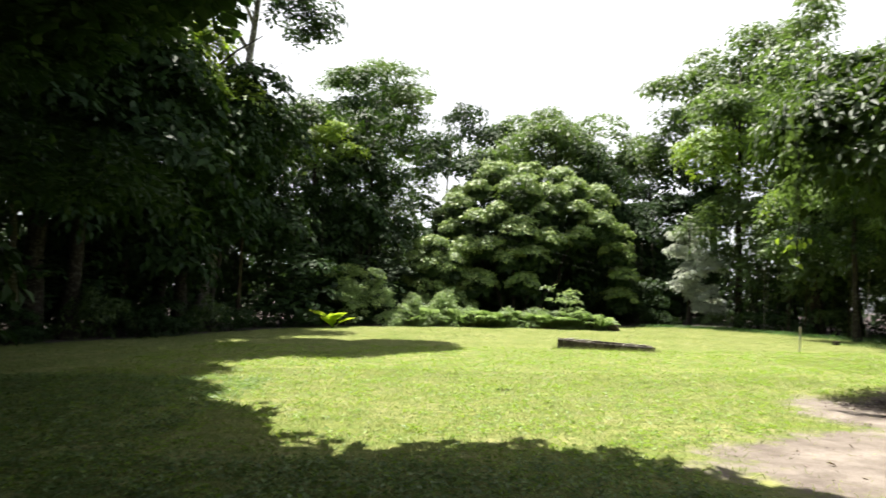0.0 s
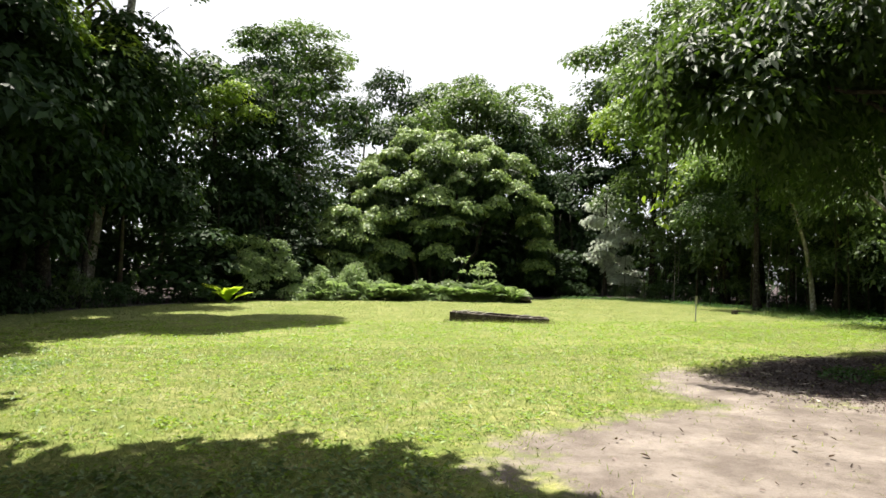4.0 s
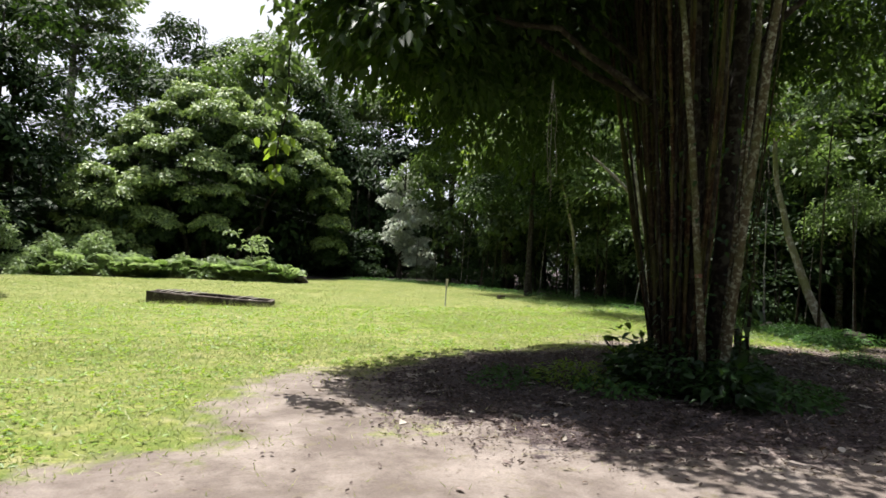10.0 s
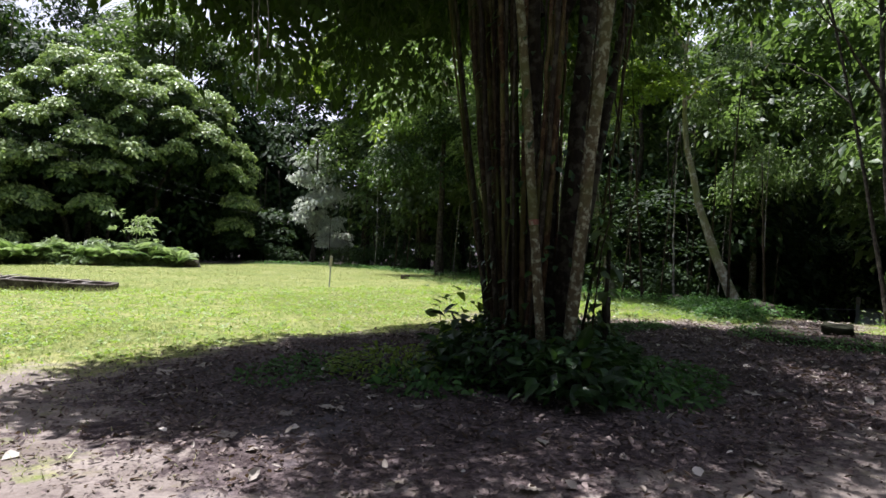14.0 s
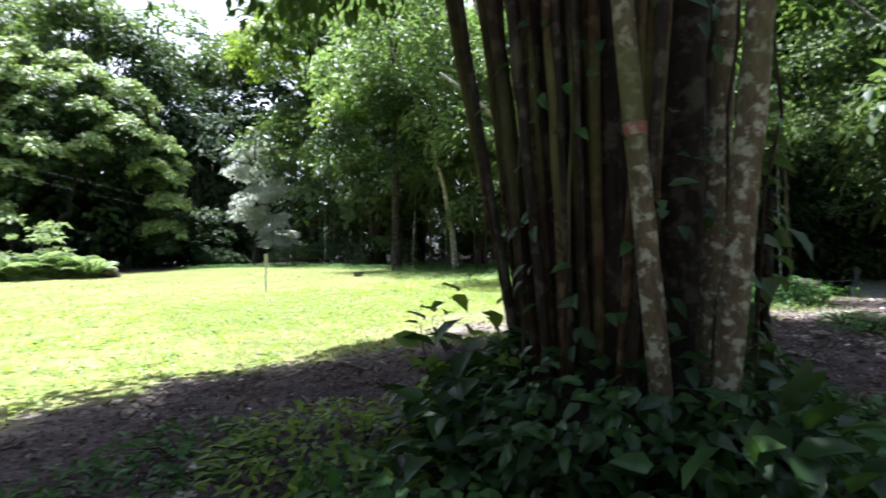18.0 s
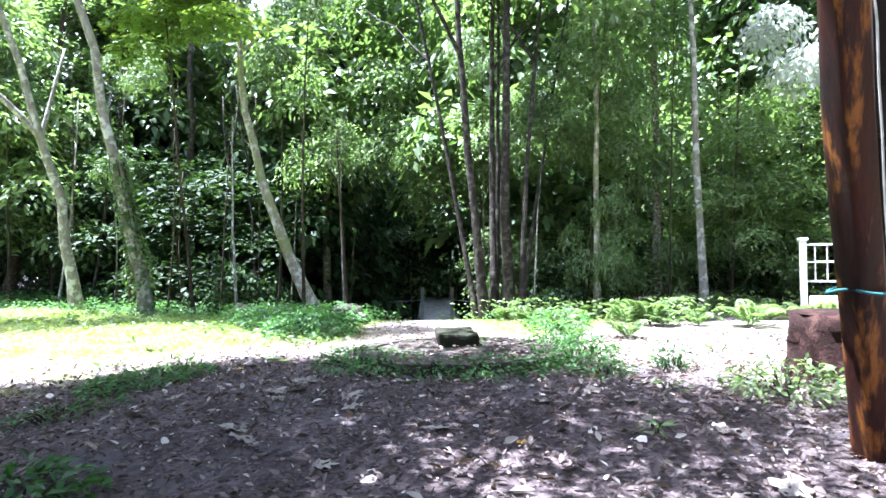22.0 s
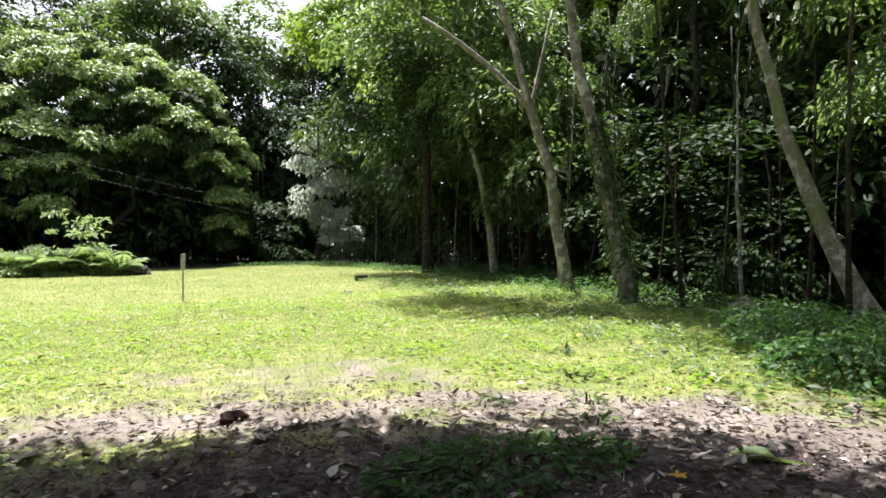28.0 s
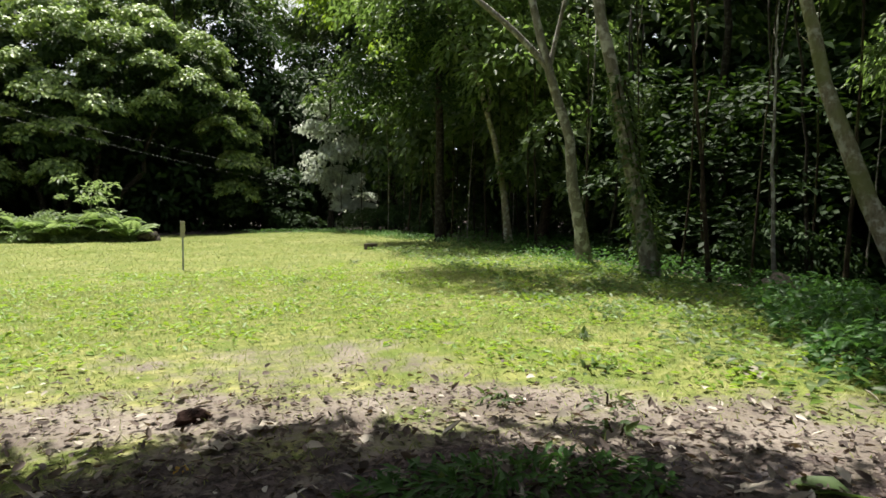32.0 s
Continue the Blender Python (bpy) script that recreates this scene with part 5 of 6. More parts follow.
# leafy climbers and herbs round the foot of the clump
def leafy(name, seed, m, spread, z0, z1, L, ratio, mat, x, y, label, category, squash=1.0, hollow=0.0):
    t = thing(name, x, y, None, 0, label, category)
    r = rng_of(seed)
    a, d = r.uniform(0, 2 * np.pi, m), spread * np.sqrt(r.uniform(hollow, 1, m))
    out = np.stack([np.cos(a), np.sin(a) * squash, np.zeros(m)], 1)
    z = z0 + (z1 - z0) * r.uniform(0, 1, m) * np.sqrt(np.clip(1.15 - d / spread, 0, 1))
    P = out * d[:, None] + np.stack([np.zeros(m), np.zeros(m), z], 1)
    U = out + np.stack([r.normal(0, 0.5, m), r.normal(0, 0.5, m), r.normal(0.05, 0.45, m)], 1)
    N = np.stack([r.normal(0, 0.4, m), r.normal(0, 0.4, m), np.ones(m)], 1) + out * 0.5
    s = L * r.uniform(0.55, 1.25, m)
    part("leaves", (*broad_leaves(P, U, N, s, s * ratio), True), mat, t)
    k = min(14, m // 12)
    for i in range(k):
        j = i * (m // k)
        stem("stalk", bend((P[j, 0] * 0.5, P[j, 1] * 0.5, 0), P[j], 5, (0, 0, 0.03), 0.01, i), np.linspace(0.008, 0.004, 5), BARK_STEM, t, 5)
    return t


leafy("climbing_plant", 51, 2600, 1.0, 0.08, 0.85, 0.11, 0.5, LEAF_CLIMBER, CX, CY, "large-leaved climbers crowding the clump's foot", "climber", hollow=0.25)
leafy("climbing_plant", 52, 150, 0.45, 0.05, 0.8, 0.19, 0.55, LEAF_CLIMBER, 12.5, 10.55, "dark large-leaved climber at the clump's foot", "climber")
leafy("climbing_plant", 53, 260, 0.5, 0.05, 0.6, 0.18, 0.5, LEAF_CLIMBER, 12.85, 9.15, "large-leaved climber beside the pale stems", "climber")
leafy("climbing_plant", 54, 90, 0.32, 0.05, 0.42, 0.15, 0.5, LEAF_CLIMBER, 13.75, 9.6, "leafy climber on a post beside the clump", "climber")
# Brighter leaf on this climber and the next herbs stands in for sunlight.
leafy("climbing_plant", 55, 46, 0.35, 0.3, 1.2, 0.17, 0.55, LEAF_BRIGHT, 12.6, 10.8, "climber with broad hanging leaves", "climber")
leafy("herb_patch", 74, 760, 0.75, 0.0, 0.34, 0.085, 0.42, LEAF_BRIGHT, 11.95, 11.05, "lush bright herbs beside the clump", "herbs")
leafy("herb_patch", 75, 420, 0.6, 0.0, 0.12, 0.07, 0.45, LEAF_HERB, 10.85, 11.35, "low green herbs in leaf litter", "herbs")
leafy("herb_patch", 76, 700, 0.7, 0.0, 0.24, 0.10, 0.42, LEAF_HERB, 14.45, 9.6, "lush green herbs beside the clump", "herbs")
leafy("herb_patch", 77, 260, 0.4, 0.0, 0.2, 0.09, 0.42, LEAF_HERB, 15.2, 11.2, "bright herbs at a post's foot", "herbs")
leafy("herb_patch", 56, 420, 0.7, 0.0, 0.2, 0.11, 0.5, LEAF_HERB, 12.1, 10.3, "low green herbs beside the clump", "herbs")
leafy("herb_patch", 57, 420, 0.6, 0.0, 0.25, 0.12, 0.4, LEAF_HERB, 13.75, 9.05, "low green herbs beside the clump", "herbs")
r = rng_of(88)
t = thing("stem_climber", CX, CY, None, 0, "leafy climber winding up the clump's stems", "climber")
a, z = r.uniform(2.6, 5.9, 240), r.uniform(0.7, 4.2, 240)
d = 0.50 + 0.07 * z + r.normal(0, 0.08, 240)
P = np.stack([np.cos(a) * d, np.sin(a) * d, z], 1)
out = np.stack([np.cos(a), np.sin(a), np.full(240, -0.7)], 1) + r.normal(0, 0.5, (240, 3))
part("leaves", broad_leaves(P, out, np.stack([np.cos(a), np.sin(a), np.full(240, 0.8)], 1) + r.normal(0, 0.3, (240, 3)), 0.10 * r.uniform(0.6, 1.3, 240), 0.055), LEAF_CLIMBER, t)
for i in range(6):
    a = 2.8 + 0.55 * i
    stem("vine_stem", bend((0.6 * math.cos(a), 0.6 * math.sin(a), 0.2), (0.75 * math.cos(a + 0.2), 0.75 * math.sin(a + 0.2), 4.2), 14, (0.05, 0, 0), 0.02, i), np.full(14, 0.009), BARK_STEM, t, 5)
leafy("herb_patch", 58, 260, 0.6, 0.0, 0.14, 0.09, 0.4, LEAF_HERB, 11.3, 11.75, "low green herbs in leaf litter", "herbs")

t = thing("rotting_log", 13.35, 12.1, None, 38, "short rotting log lying beside the clump", "log")
stem("log_body", bend((-0.42, 0, 0.1), (0.5, 0.02, 0.14), 7, (0, 0, 0.02), 0.01, 3), np.array([0.1, 0.125, 0.12, 0.13, 0.12, 0.125, 0.1]), BARK_DARK, t, 12, 0.09)
stem("broken_branch", bend((0.1, 0.05, 0.2), (0.3, 0.3, 0.42), 5), np.linspace(0.04, 0.015, 5), BARK_DARK, t, 6)
t = thing("cut_post", 14.6, 10.68, None, 0, "short dark weathered wooden post", "post")
stem("post_body", bend((0, 0, -0.1), (0.02, 0, 0.80), 8, (0, 0, 0), 0.006, 4), np.linspace(0.062, 0.052, 8), BARK_DARK, t, 14, 0.05)
t = thing("bare_stick", 13.61, 9.61, None, 0, "upright bare stick with climber leaves", "stick")
stem("stick_body", bend((0, 0, 0), (0.04, -0.02, 1.4), 8, (0.02, 0, 0), 0.01, 5), np.linspace(0.03, 0.022, 8), BARK_DARK, t, 8)
r = rng_of(59)
P = np.stack([r.normal(0, 0.05, 60), r.normal(0, 0.05, 60), r.uniform(0.3, 1.9, 60)], 1)
part("leaves", broad_leaves(P, np.stack([r.normal(0, 1, 60), r.normal(0, 1, 60), np.full(60, -0.4)], 1), np.tile([0.0, 0, 1], (60, 1)) + r.normal(0, 0.4, (60, 3)), 0.2 * r.uniform(0.6, 1.2, 60), 0.1), LEAF_MID, t)

# ---- the old concrete bed on the lawn ----
t = thing("raised_bed_kerb", 6.94, 24.31, None, -12.4, "low weathered mossy concrete kerb of an old bed", "kerb")
for name, sx, sy, x, y in (("front_kerb", 3.75, 0.16, 0, -0.55), ("back_kerb", 3.75, 0.16, 0, 0.55), ("end_kerb", 0.16, 0.94, -1.79, 0), ("end_kerb", 0.16, 0.94, 1.79, 0)):
    block(name, sx, sy, 0.46, pose(x, y, 0.05), CONCRETE, t, 0.025, "", 0.035, x + 2 * y)
t.rotation_euler.y = radians(2.0)
block("soil_fill", 3.4, 0.93, 0.2, pose(0, 0, 0.10), STONE, t, 0.02, "leaf-strewn soil", 0.04, 5)
for i, (x, y) in enumerate(((-1.5, 0.1), (-1.3, 0.3), (-1.1, -0.25), (-0.8, 0.2), (-0.5, -0.1), (0.9, 0.1), (1.3, -0.2))):
    stem("fallen_stick", bend((x - 0.25, y, 0.21), (x + 0.3, y + 0.15, 0.34), 5, (0, 0, 0.03)), np.linspace(0.02, 0.01, 5), PALE_WOOD, t, 5)

r = rng_of(47)
a = r.uniform(-2.1, 2.1, 1500)
side = np.where(r.uniform(0, 1, 1500) < 0.7, -0.70, 0.70) + r.normal(0, 0.10, 1500)
c_, s_ = math.cos(radians(-12.4)), math.sin(radians(-12.4))
x, y = 6.94 + a * c_ - side * s_, 24.31 + a * s_ + side * c_
tagged(part("kerb_grass", blades(48, np.stack([x, y, height(x, y) - 0.01], 1), 0.17, 0.014, 0.5), GRASS), "long pale grass tufts along the old kerb", "grass", kind="stuff")

# ---- stake on the lawn ----
t = thing("marker_stake", 15.06, 24.45, None, 10, "thin wooden stake with small weathered board on top", "stake")
block("stake_post", 0.035, 0.03, 0.85, pose(0, 0, 0.36, 1.5), GREY_WOOD, t, 0.005)
block("board", 0.09, 0.03, 0.34, pose(0.0, -0.02, 0.86, 2, 0, 4), PALE_WOOD, t, 0.005, "bleached small board")

# ---- stone disc with a block on it ----
disc = thing("stone_disc", 19.65, 10.8, None, 0, "low round stone platform overgrown at the rim", "platform")
bm = bmesh.new()
bmesh.ops.create_cone(bm, cap_ends=True, segments=48, radius1=1.20, radius2=1.10, depth=0.24, matrix=pose(0, 0, -0.03))
top = [f for f in bm.faces if f.normal.z > 0.9]
bmesh.ops.inset_region(bm, faces=top, thickness=0.16, depth=-0.015)
bmesh.ops.bevel(bm, geom=[e for e in bm.edges if all(v.co.z > 0.05 for v in e.verts)], offset=0.02, segments=2, affect="EDGES")
for v in bm.verts:
    v.co += noise.noise_vector(v.co * 2.7) * 0.03
part("platform", bm, STONE, disc)
r = rng_of(45)
a, d = r.uniform(0, 6.28, 520), 1.1 * np.sqrt(r.uniform(0, 1, 520))
part("leaf_cover", leaves(np.stack([d * np.cos(a), d * np.sin(a), 0.085 + r.uniform(0, 0.02, 520)], 1), np.stack([np.cos(7 * a), np.sin(7 * a), r.normal(0, 0.15, 520)], 1), np.stack([r.normal(0, 0.3, 520), r.normal(0, 0.3, 520), np.ones(520)], 1), 0.075 * r.uniform(0.5, 1.3, 520), 0.04, 0.1), LEAF_DRY, disc, "dry fallen leaves lying on the platform")["kind"] = "stuff"
for i in range(16):
    a = 2 * math.pi * i / 16
    block("rim_stone", 0.4, 0.2, 0.12, pose(1.05 * math.cos(a), 1.05 * math.sin(a), 0.03, 0, 0, math.degrees(a) + 90), STONE, disc, 0.02, "", 0.02, i)
t = thing("stone_block", 20.15, 11.05, level(19.65, 10.8) + 0.055, 30, "squared mossy stone block on the round platform", "block")
block("block_body", 0.72, 0.45, 0.17, pose(0, 0, 0.085), MOSS_STONE, t, 0.04, "", 0.05, 7)
leafy("block_weeds", 60, 160, 0.3, 0.0, 0.14, 0.06, 0.4, LEAF_HERB, 20.42, 10.85, "small weeds against the mossy stone block", "weeds")
for i, a in enumerate((100, 135, 165, 190, 215, 240, 265, 290, 320)):
    leafy("rim_weeds", 640 + i, 190, 0.30, 0.0, 0.19, 0.055, 0.42, LEAF_HERB, 19.65 + 1.22 * math.cos(radians(a)), 10.8 + 1.22 * math.sin(radians(a)), "low weeds hiding the platform's rim", "weeds")
leafy("rim_weeds", 61, 620, 0.6, 0.0, 0.22, 0.065, 0.45, LEAF_HERB, 18.75, 11.35, "weeds growing over the platform's rim", "weeds")
leafy("rim_weeds", 62, 800, 0.45, 0.0, 0.42, 0.065, 0.35, LEAF_HERB, 19.65, 9.5, "weeds growing over the platform's rim", "weeds")
leafy("rim_weeds", 63, 480, 0.55, 0.0, 0.18, 0.06, 0.45, LEAF_HERB, 18.85, 10.1, "weeds growing over the platform's rim", "weeds")
leafy("small_bush", 59, 240, 0.2, 0.0, 0.34, 0.06, 0.4, LEAF_CLIMBER, 19.68, 8.57, "small dark bush on the sunlit soil", "shrub")
leafy("rim_weeds", 65, 300, 0.3, 0.0, 0.2, 0.06, 0.35, LEAF_HERB, 19.15, 9.15, "low weeds beside the platform", "weeds")
leafy("rim_weeds", 64, 500, 0.42, 0.0, 0.35, 0.065, 0.35, LEAF_HERB, 20.95, 10.1, "weeds behind the round platform", "weeds")
for i, (x, y, k) in enumerate(((20.9, 13.75, 0.7), (21.6, 14.6, 0.85), (22.3, 15.5, 0.85), (22.9, 16.4, 0.8), (22.6, 14.6, 0.7))):
    leafy("weed_bank", 650 + i, 1100, k, 0.0, 0.45, 0.085, 0.55, LEAF_HERB, x, y, "low mound of dark green creeping weeds", "weeds")
leafy("weed_bank", 66, 800, 0.65, 0.0, 0.36, 0.075, 0.5, LEAF_HERB, 22.9, 10.5, "low mound of green weeds", "weeds", 0.8)

# ---- footbridge over the ditch, deep in the wood ----
bridge = thing("footbridge", 36.9, 19.3, -1.5, -64.5, "weathered grey wooden footbridge with posts over a ditch", "bridge")
for x in (-0.63, 0.63):
    for y in (0.0, 4.2):
        post = block("post", 0.13, 0.13, 1.75, pose(x, y, 0.82 + 0.1 * y), GREY_WOOD, bridge, 0.012)
        block("post_cap", 0.16, 0.16, 0.34, pose(x, y, 1.56 + 0.1 * y), PALE_WOOD, post, 0.02, "bleached post top")
    block("side_beam", 0.16, 2.3, 0.24, pose(x * 1.14, 0.95, 0.5, 17), GREY_WOOD, bridge, 0.02)
    block("side_beam", 0.16, 2.3, 0.24, pose(x * 1.14, 3.2, 0.82, 3), GREY_WOOD, bridge, 0.02)
    block("wing_board", 0.05, 0.9, 0.6, pose(x * 1.3, -0.35, 0.3, 0, 0, -16 if x > 0 else 16), GREY_WOOD, bridge, 0.01)
for i in range(13):
    block("deck_board", 1.2, 0.16, 0.04, pose(0, 0.02 + 0.178 * i, 0.36 + 0.052 * i, 17), GREY_WOOD, bridge, 0.006)
for i in range(11):
    block("deck_board", 1.2, 0.16, 0.04, pose(0, 2.3 + 0.18 * i, 1.0 + 0.008 * i, 3), GREY_WOOD, bridge, 0.006)
block("front_sill", 1.1, 0.14, 0.07, pose(0, -0.12, 0.1), PALE_WOOD, bridge, 0.01, "bleached front sill")
block("abutment", 2.2, 0.9, 0.7, pose(0, 0.2, -0.3), STONE, bridge, 0.04, "mossy stone abutment", 0.04, 3)
for x, far in ((-0.63, -6.0), (0.63, 4.0)):
    part("handrail_rope", tube(bend((x, 0, 1.2), (far, -0.6, 1.25), 10, (0, 0, -0.12)), np.full(10, 0.02), 5), GREY_WOOD, bridge)

# ---- shelter: two round posts, a beam, sill log and boards ----
shelter = thing("shelter_frame", 17.5, 7.25, None, 0, "rustic shelter frame of red-brown round posts", "shelter")
stem("post", bend((-0.10, 0.13, -0.1), (-1.03, 0.43, 4.2), 10, (0, 0, 0), 0.008, 8), np.linspace(0.10, 0.125, 10), RED_POST, shelter, 20, 0.045, 8, "red-brown post with yellow streaks of wear and painted sunlight")
stem("post", bend((0.43, -0.06, -0.1), (-0.39, 0.20, 4.2), 10, (0, 0, 0), 0.008, 9), np.linspace(0.13, 0.11, 10), DARK_TIMBER, shelter, 14, 0.04, 9, "dark unpainted post")
block("beam", 2.3, 0.16, 0.25, pose(0.49, -0.74, 1.84, 0, 1, -53), DARK_TIMBER, shelter, 0.02)
stem("sill_log", bend((-0.02, 0.04, 0.12), (1.6, -1.5, 0.14), 12, (0, 0, 0), 0.006, 10), np.concatenate([[0.02, 0.12], np.full(10, 0.13)]), DARK_TIMBER, shelter, 12, 0.05)
for i in range(3):
    block("roof_board", 3.2, 0.14, 0.025, pose(2.2, -0.75 - 0.25 * i, 2.16 + 0.08 * i, 0, 0, -20), WHITE_PAINT, shelter, 0.004, "pale roof boarding")
# Unseen roof added above the view, to keep light off the posts.
for i in range(12):
    block("roof_board", 4.2, 0.32, 0.025, pose(1.5, 0.5 - 0.33 * i, 4.28 + 0.03 * i, 5, 0, 0), DARK_TIMBER, shelter, 0.004, "unseen dark roof boarding that shades the posts")
part("cord", tube(bend((-0.62, 0.2, 3.3), (-0.2, 0.06, 0.9), 10, (-0.02, 0, 0), 0.006, 3), np.full(10, 0.006), 6), CORD, shelter, "pale hanging cord")
part("cord", tube(bend((-0.2, 0.06, 0.9), (-0.12, -0.04, 0.02), 8, (0.03, 0, 0), 0.005, 4), np.full(8, 0.010), 6), CORD, shelter, "pale hanging cord")
a = np.linspace(0, 2 * np.pi, 18)
part("cord_binding", tube(np.stack([-0.335 + 0.14 * np.cos(a), 0.22 + 0.14 * np.sin(a), 0.9 + 0.012 * np.sin(3 * a)], 1), np.full(18, 0.009), 6), CORD_GREEN, shelter, "teal cord tied round the post")

# cut stump, white fence and cream pillar in the sun
t = thing("tree_stump", 19.8, 7.2, None, 0, "cut tree stump with red-brown flaking bark", "stump")
stem("stump_body", bend((0, 0, -0.1), (0.0, 0, 0.56), 6), np.array([0.46, 0.42, 0.40, 0.39, 0.39, 0.39]), STUMP_WOOD, t, 22, 0.05, 12)
part("cut_face", tube(np.array([[0, 0, 0.555], [0, 0, 0.575]]), [0.375, 0.36], 22), STUMP_WOOD, t, "weathered sawn top")
leafy("stump_weeds", 67, 520, 0.5, 0.0, 0.28, 0.07, 0.45, LEAF_SUN, 18.95, 7.65, "bright weeds beside the stump", "weeds")
fence = thing("white_fence", 25.0, 6.95, None, -90, "white painted fence with slim bars between posts", "fence")
for x in (0, 1.35):
    post = block("post", 0.10, 0.10, 1.5, pose(x, 0, 0.72), WHITE_PAINT, fence, 0.012)
    block("post_cap", 0.15, 0.15, 0.06, pose(x, 0, 1.5), WHITE_PAINT, post, 0.02)
fence.scale.z = 0.88
for z in (0.72, 1.08, 1.4):
    block("rail", 1.25, 0.035, 0.035, pose(0.675, 0, z), WHITE_PAINT, fence, 0.006)
for i in range(7):
    block("bar", 0.018, 0.018, 0.68, pose(0.17 + 0.168 * i, 0, 1.06), WHITE_PAINT, fence, 0.004)
block("plinth", 1.2, 0.12, 0.3, pose(0.675, 0, 0.3), WHITE_PAINT, fence, 0.01)
t = thing("cream_pillar", 25.2, 5.35, None, 0, "cream rendered square pillar beside the fence", "pillar")
block("shaft", 0.42, 0.42, 1.55, pose(0, 0, 0.7), CREAM_PAINT, t, 0.015)
block("cap", 0.52, 0.52, 0.1, pose(0, 0, 1.5), CREAM_PAINT, t, 0.02)
t = thing("water_standpipe", 24.3, 7.7, None, 0, "short white pipe with bent top", "pipe")
t.scale = (0.6, 0.6, 0.7)
stem("pipe", np.array([[0, 0, -0.05], [0, 0, 0.3], [0, 0.0, 0.36], [0.0, 0.06, 0.4], [0.0, 0.15, 0.4], [0.0, 0.19, 0.36]]), np.full(6, 0.035), WHITE_PAINT, t, 8, 0.0)


# ---- ferns, shrubs and bright plants ----
def frond_mesh(seed, length, mat):
    r = rng_of(seed)
    t = np.linspace(0.12, 1, 16)
    rib = np.stack([length * t * 0.85, np.zeros(16), length * (1.25 * t - 0.88 * t * t)], 1)
    P, U = np.repeat(rib, 2, 0), np.zeros((32, 3))
    U[0::2], U[1::2] = [0.35, 1, -0.1], [0.35, -1, -0.1]
    L = np.repeat(length * 0.26 * np.sin(np.pi * (0.12 + 0.86 * t)) + 0.02, 2)
    leaf = leaves(P, U, np.tile([-0.2, 0, 1.0], (32, 1)), L, L * 0.32)
    data = tri_mesh("frond", *join(leaf, tube(np.concatenate([[[0, 0, 0]], rib]), np.linspace(0.008, 0.002, 17), 4)))
    data.materials.append(mat)
    return data


FRONDS = [frond_mesh(i, 0.9, m) for i, m in enumerate((LEAF_MID, LEAF_SUN, LEAF_BANK))]


def fern(x, y, size, seed, kind, label="green fern with arching fronds"):
    t = thing("fern", x, y, None, 0, label, "fern", "ferns")
    r = rng_of(seed)
    for i in range(9):
        ob = part("frond", FRONDS[kind], None, t)
        k = size * r.uniform(0.75, 1.15)
        ob.rotation_euler, ob.scale = (0, r.uniform(-0.35, 0.1), i * 0.7 + r.normal(0, 0.15)), (k, k, k)


rng = rng_of(62)
for i in range(40):
    x = rng.uniform(-2.5, 12.5)
    fern(x, 41.9 - 0.03 * (x - 3) ** 2 + rng.uniform(-0.6, 1.3), rng.uniform(0.9, 2.2), 500 + i, 2 if i % 3 else 1, "sunlit fern along the lawn's far edge")
for i, (x, y, k) in enumerate(((21.3, 9.9, 0.45), (21.9, 9.3, 0.45), (22.6, 10.4, 0.45), (23.6, 11.2, 0.55), (24.0, 10.5, 0.5), (24.6, 9.6, 0.6), (23.4, 9.0, 0.45), (24.9, 8.6, 0.5), (25.2, 10.6, 0.6))):
    fern(x, y, k, 560 + i, (0, 0, 1)[i % 3])


rng = rng_of(65)
for i in range(24):
    fern(rng.uniform(23.6, 28.5), rng.uniform(6.8, 12.2), rng.uniform(0.35, 0.75), 600 + i, (1, 0, 0)[i % 3], "green fern on the shaded forest floor")
x, y, r = scatter(97, 23.6, 29.5, 5.4, 13.6, 230)
keep = np.array([not on_way(*p, 1.0) for p in zip(x, y)]) & (np.sin(1.7 * x + 0.6) * np.sin(1.9 * y) > -0.35)
low_growth("forest_floor_herbs", 98, (x[keep], y[keep]), 0.17, 0.10, 24, LEAF_SUN, "green herbs covering the forest floor's edge", "herbs", 0.42)
x, y, r = scatter(99, 23.8, 28, 13.6, 34, 700)
keep = (clearing(x, y) < 0.2) & np.array([not on_way(*p, 1.0) for p in zip(x, y)])
low_growth("shade_herbs", 100, (x[keep], y[keep]), 0.3, 0.10, 14, LEAF_HERB, "green herbs under the trees at the lawn's edge", "herbs", 0.35)


def bush(name, x, y, k, h, kind, seed, label, category="shrub"):
    t = thing(name, x, y, None, 0, label, category)
    for q in range(3):
        part("branch", TWIGS, None, t).rotation_euler = (0, 0, 2.1 * q + seed)
    ob = part("foliage", CROWNS[kind][seed % len(CROWNS[kind])], None, t)
    ob.location, ob.rotation_euler, ob.scale = (0, 0, h), (0, 0, seed * 1.3), (k, k, k)


r = rng_of(63)
x = r.uniform(-6.2, 11.5, 480)
tall = np.interp(x, [-6.2, -4.5, -2.5, 0, 4, 8, 11.5], [2.6, 4.2, 3.4, 2.2, 1.5, 1.2, 0.6]) * (0.75 + 0.5 * np.sin(1.9 * x) * np.sin(0.83 * x + 1))
u = r.uniform(0, 1, 480)
y = 42.6 - 0.03 * (x - 3) ** 2 + 1.6 * u + r.normal(0, 0.45, 480) - 0.4
z = height(x, y) + np.maximum(tall * np.sqrt(u) - 0.25, 0.0)
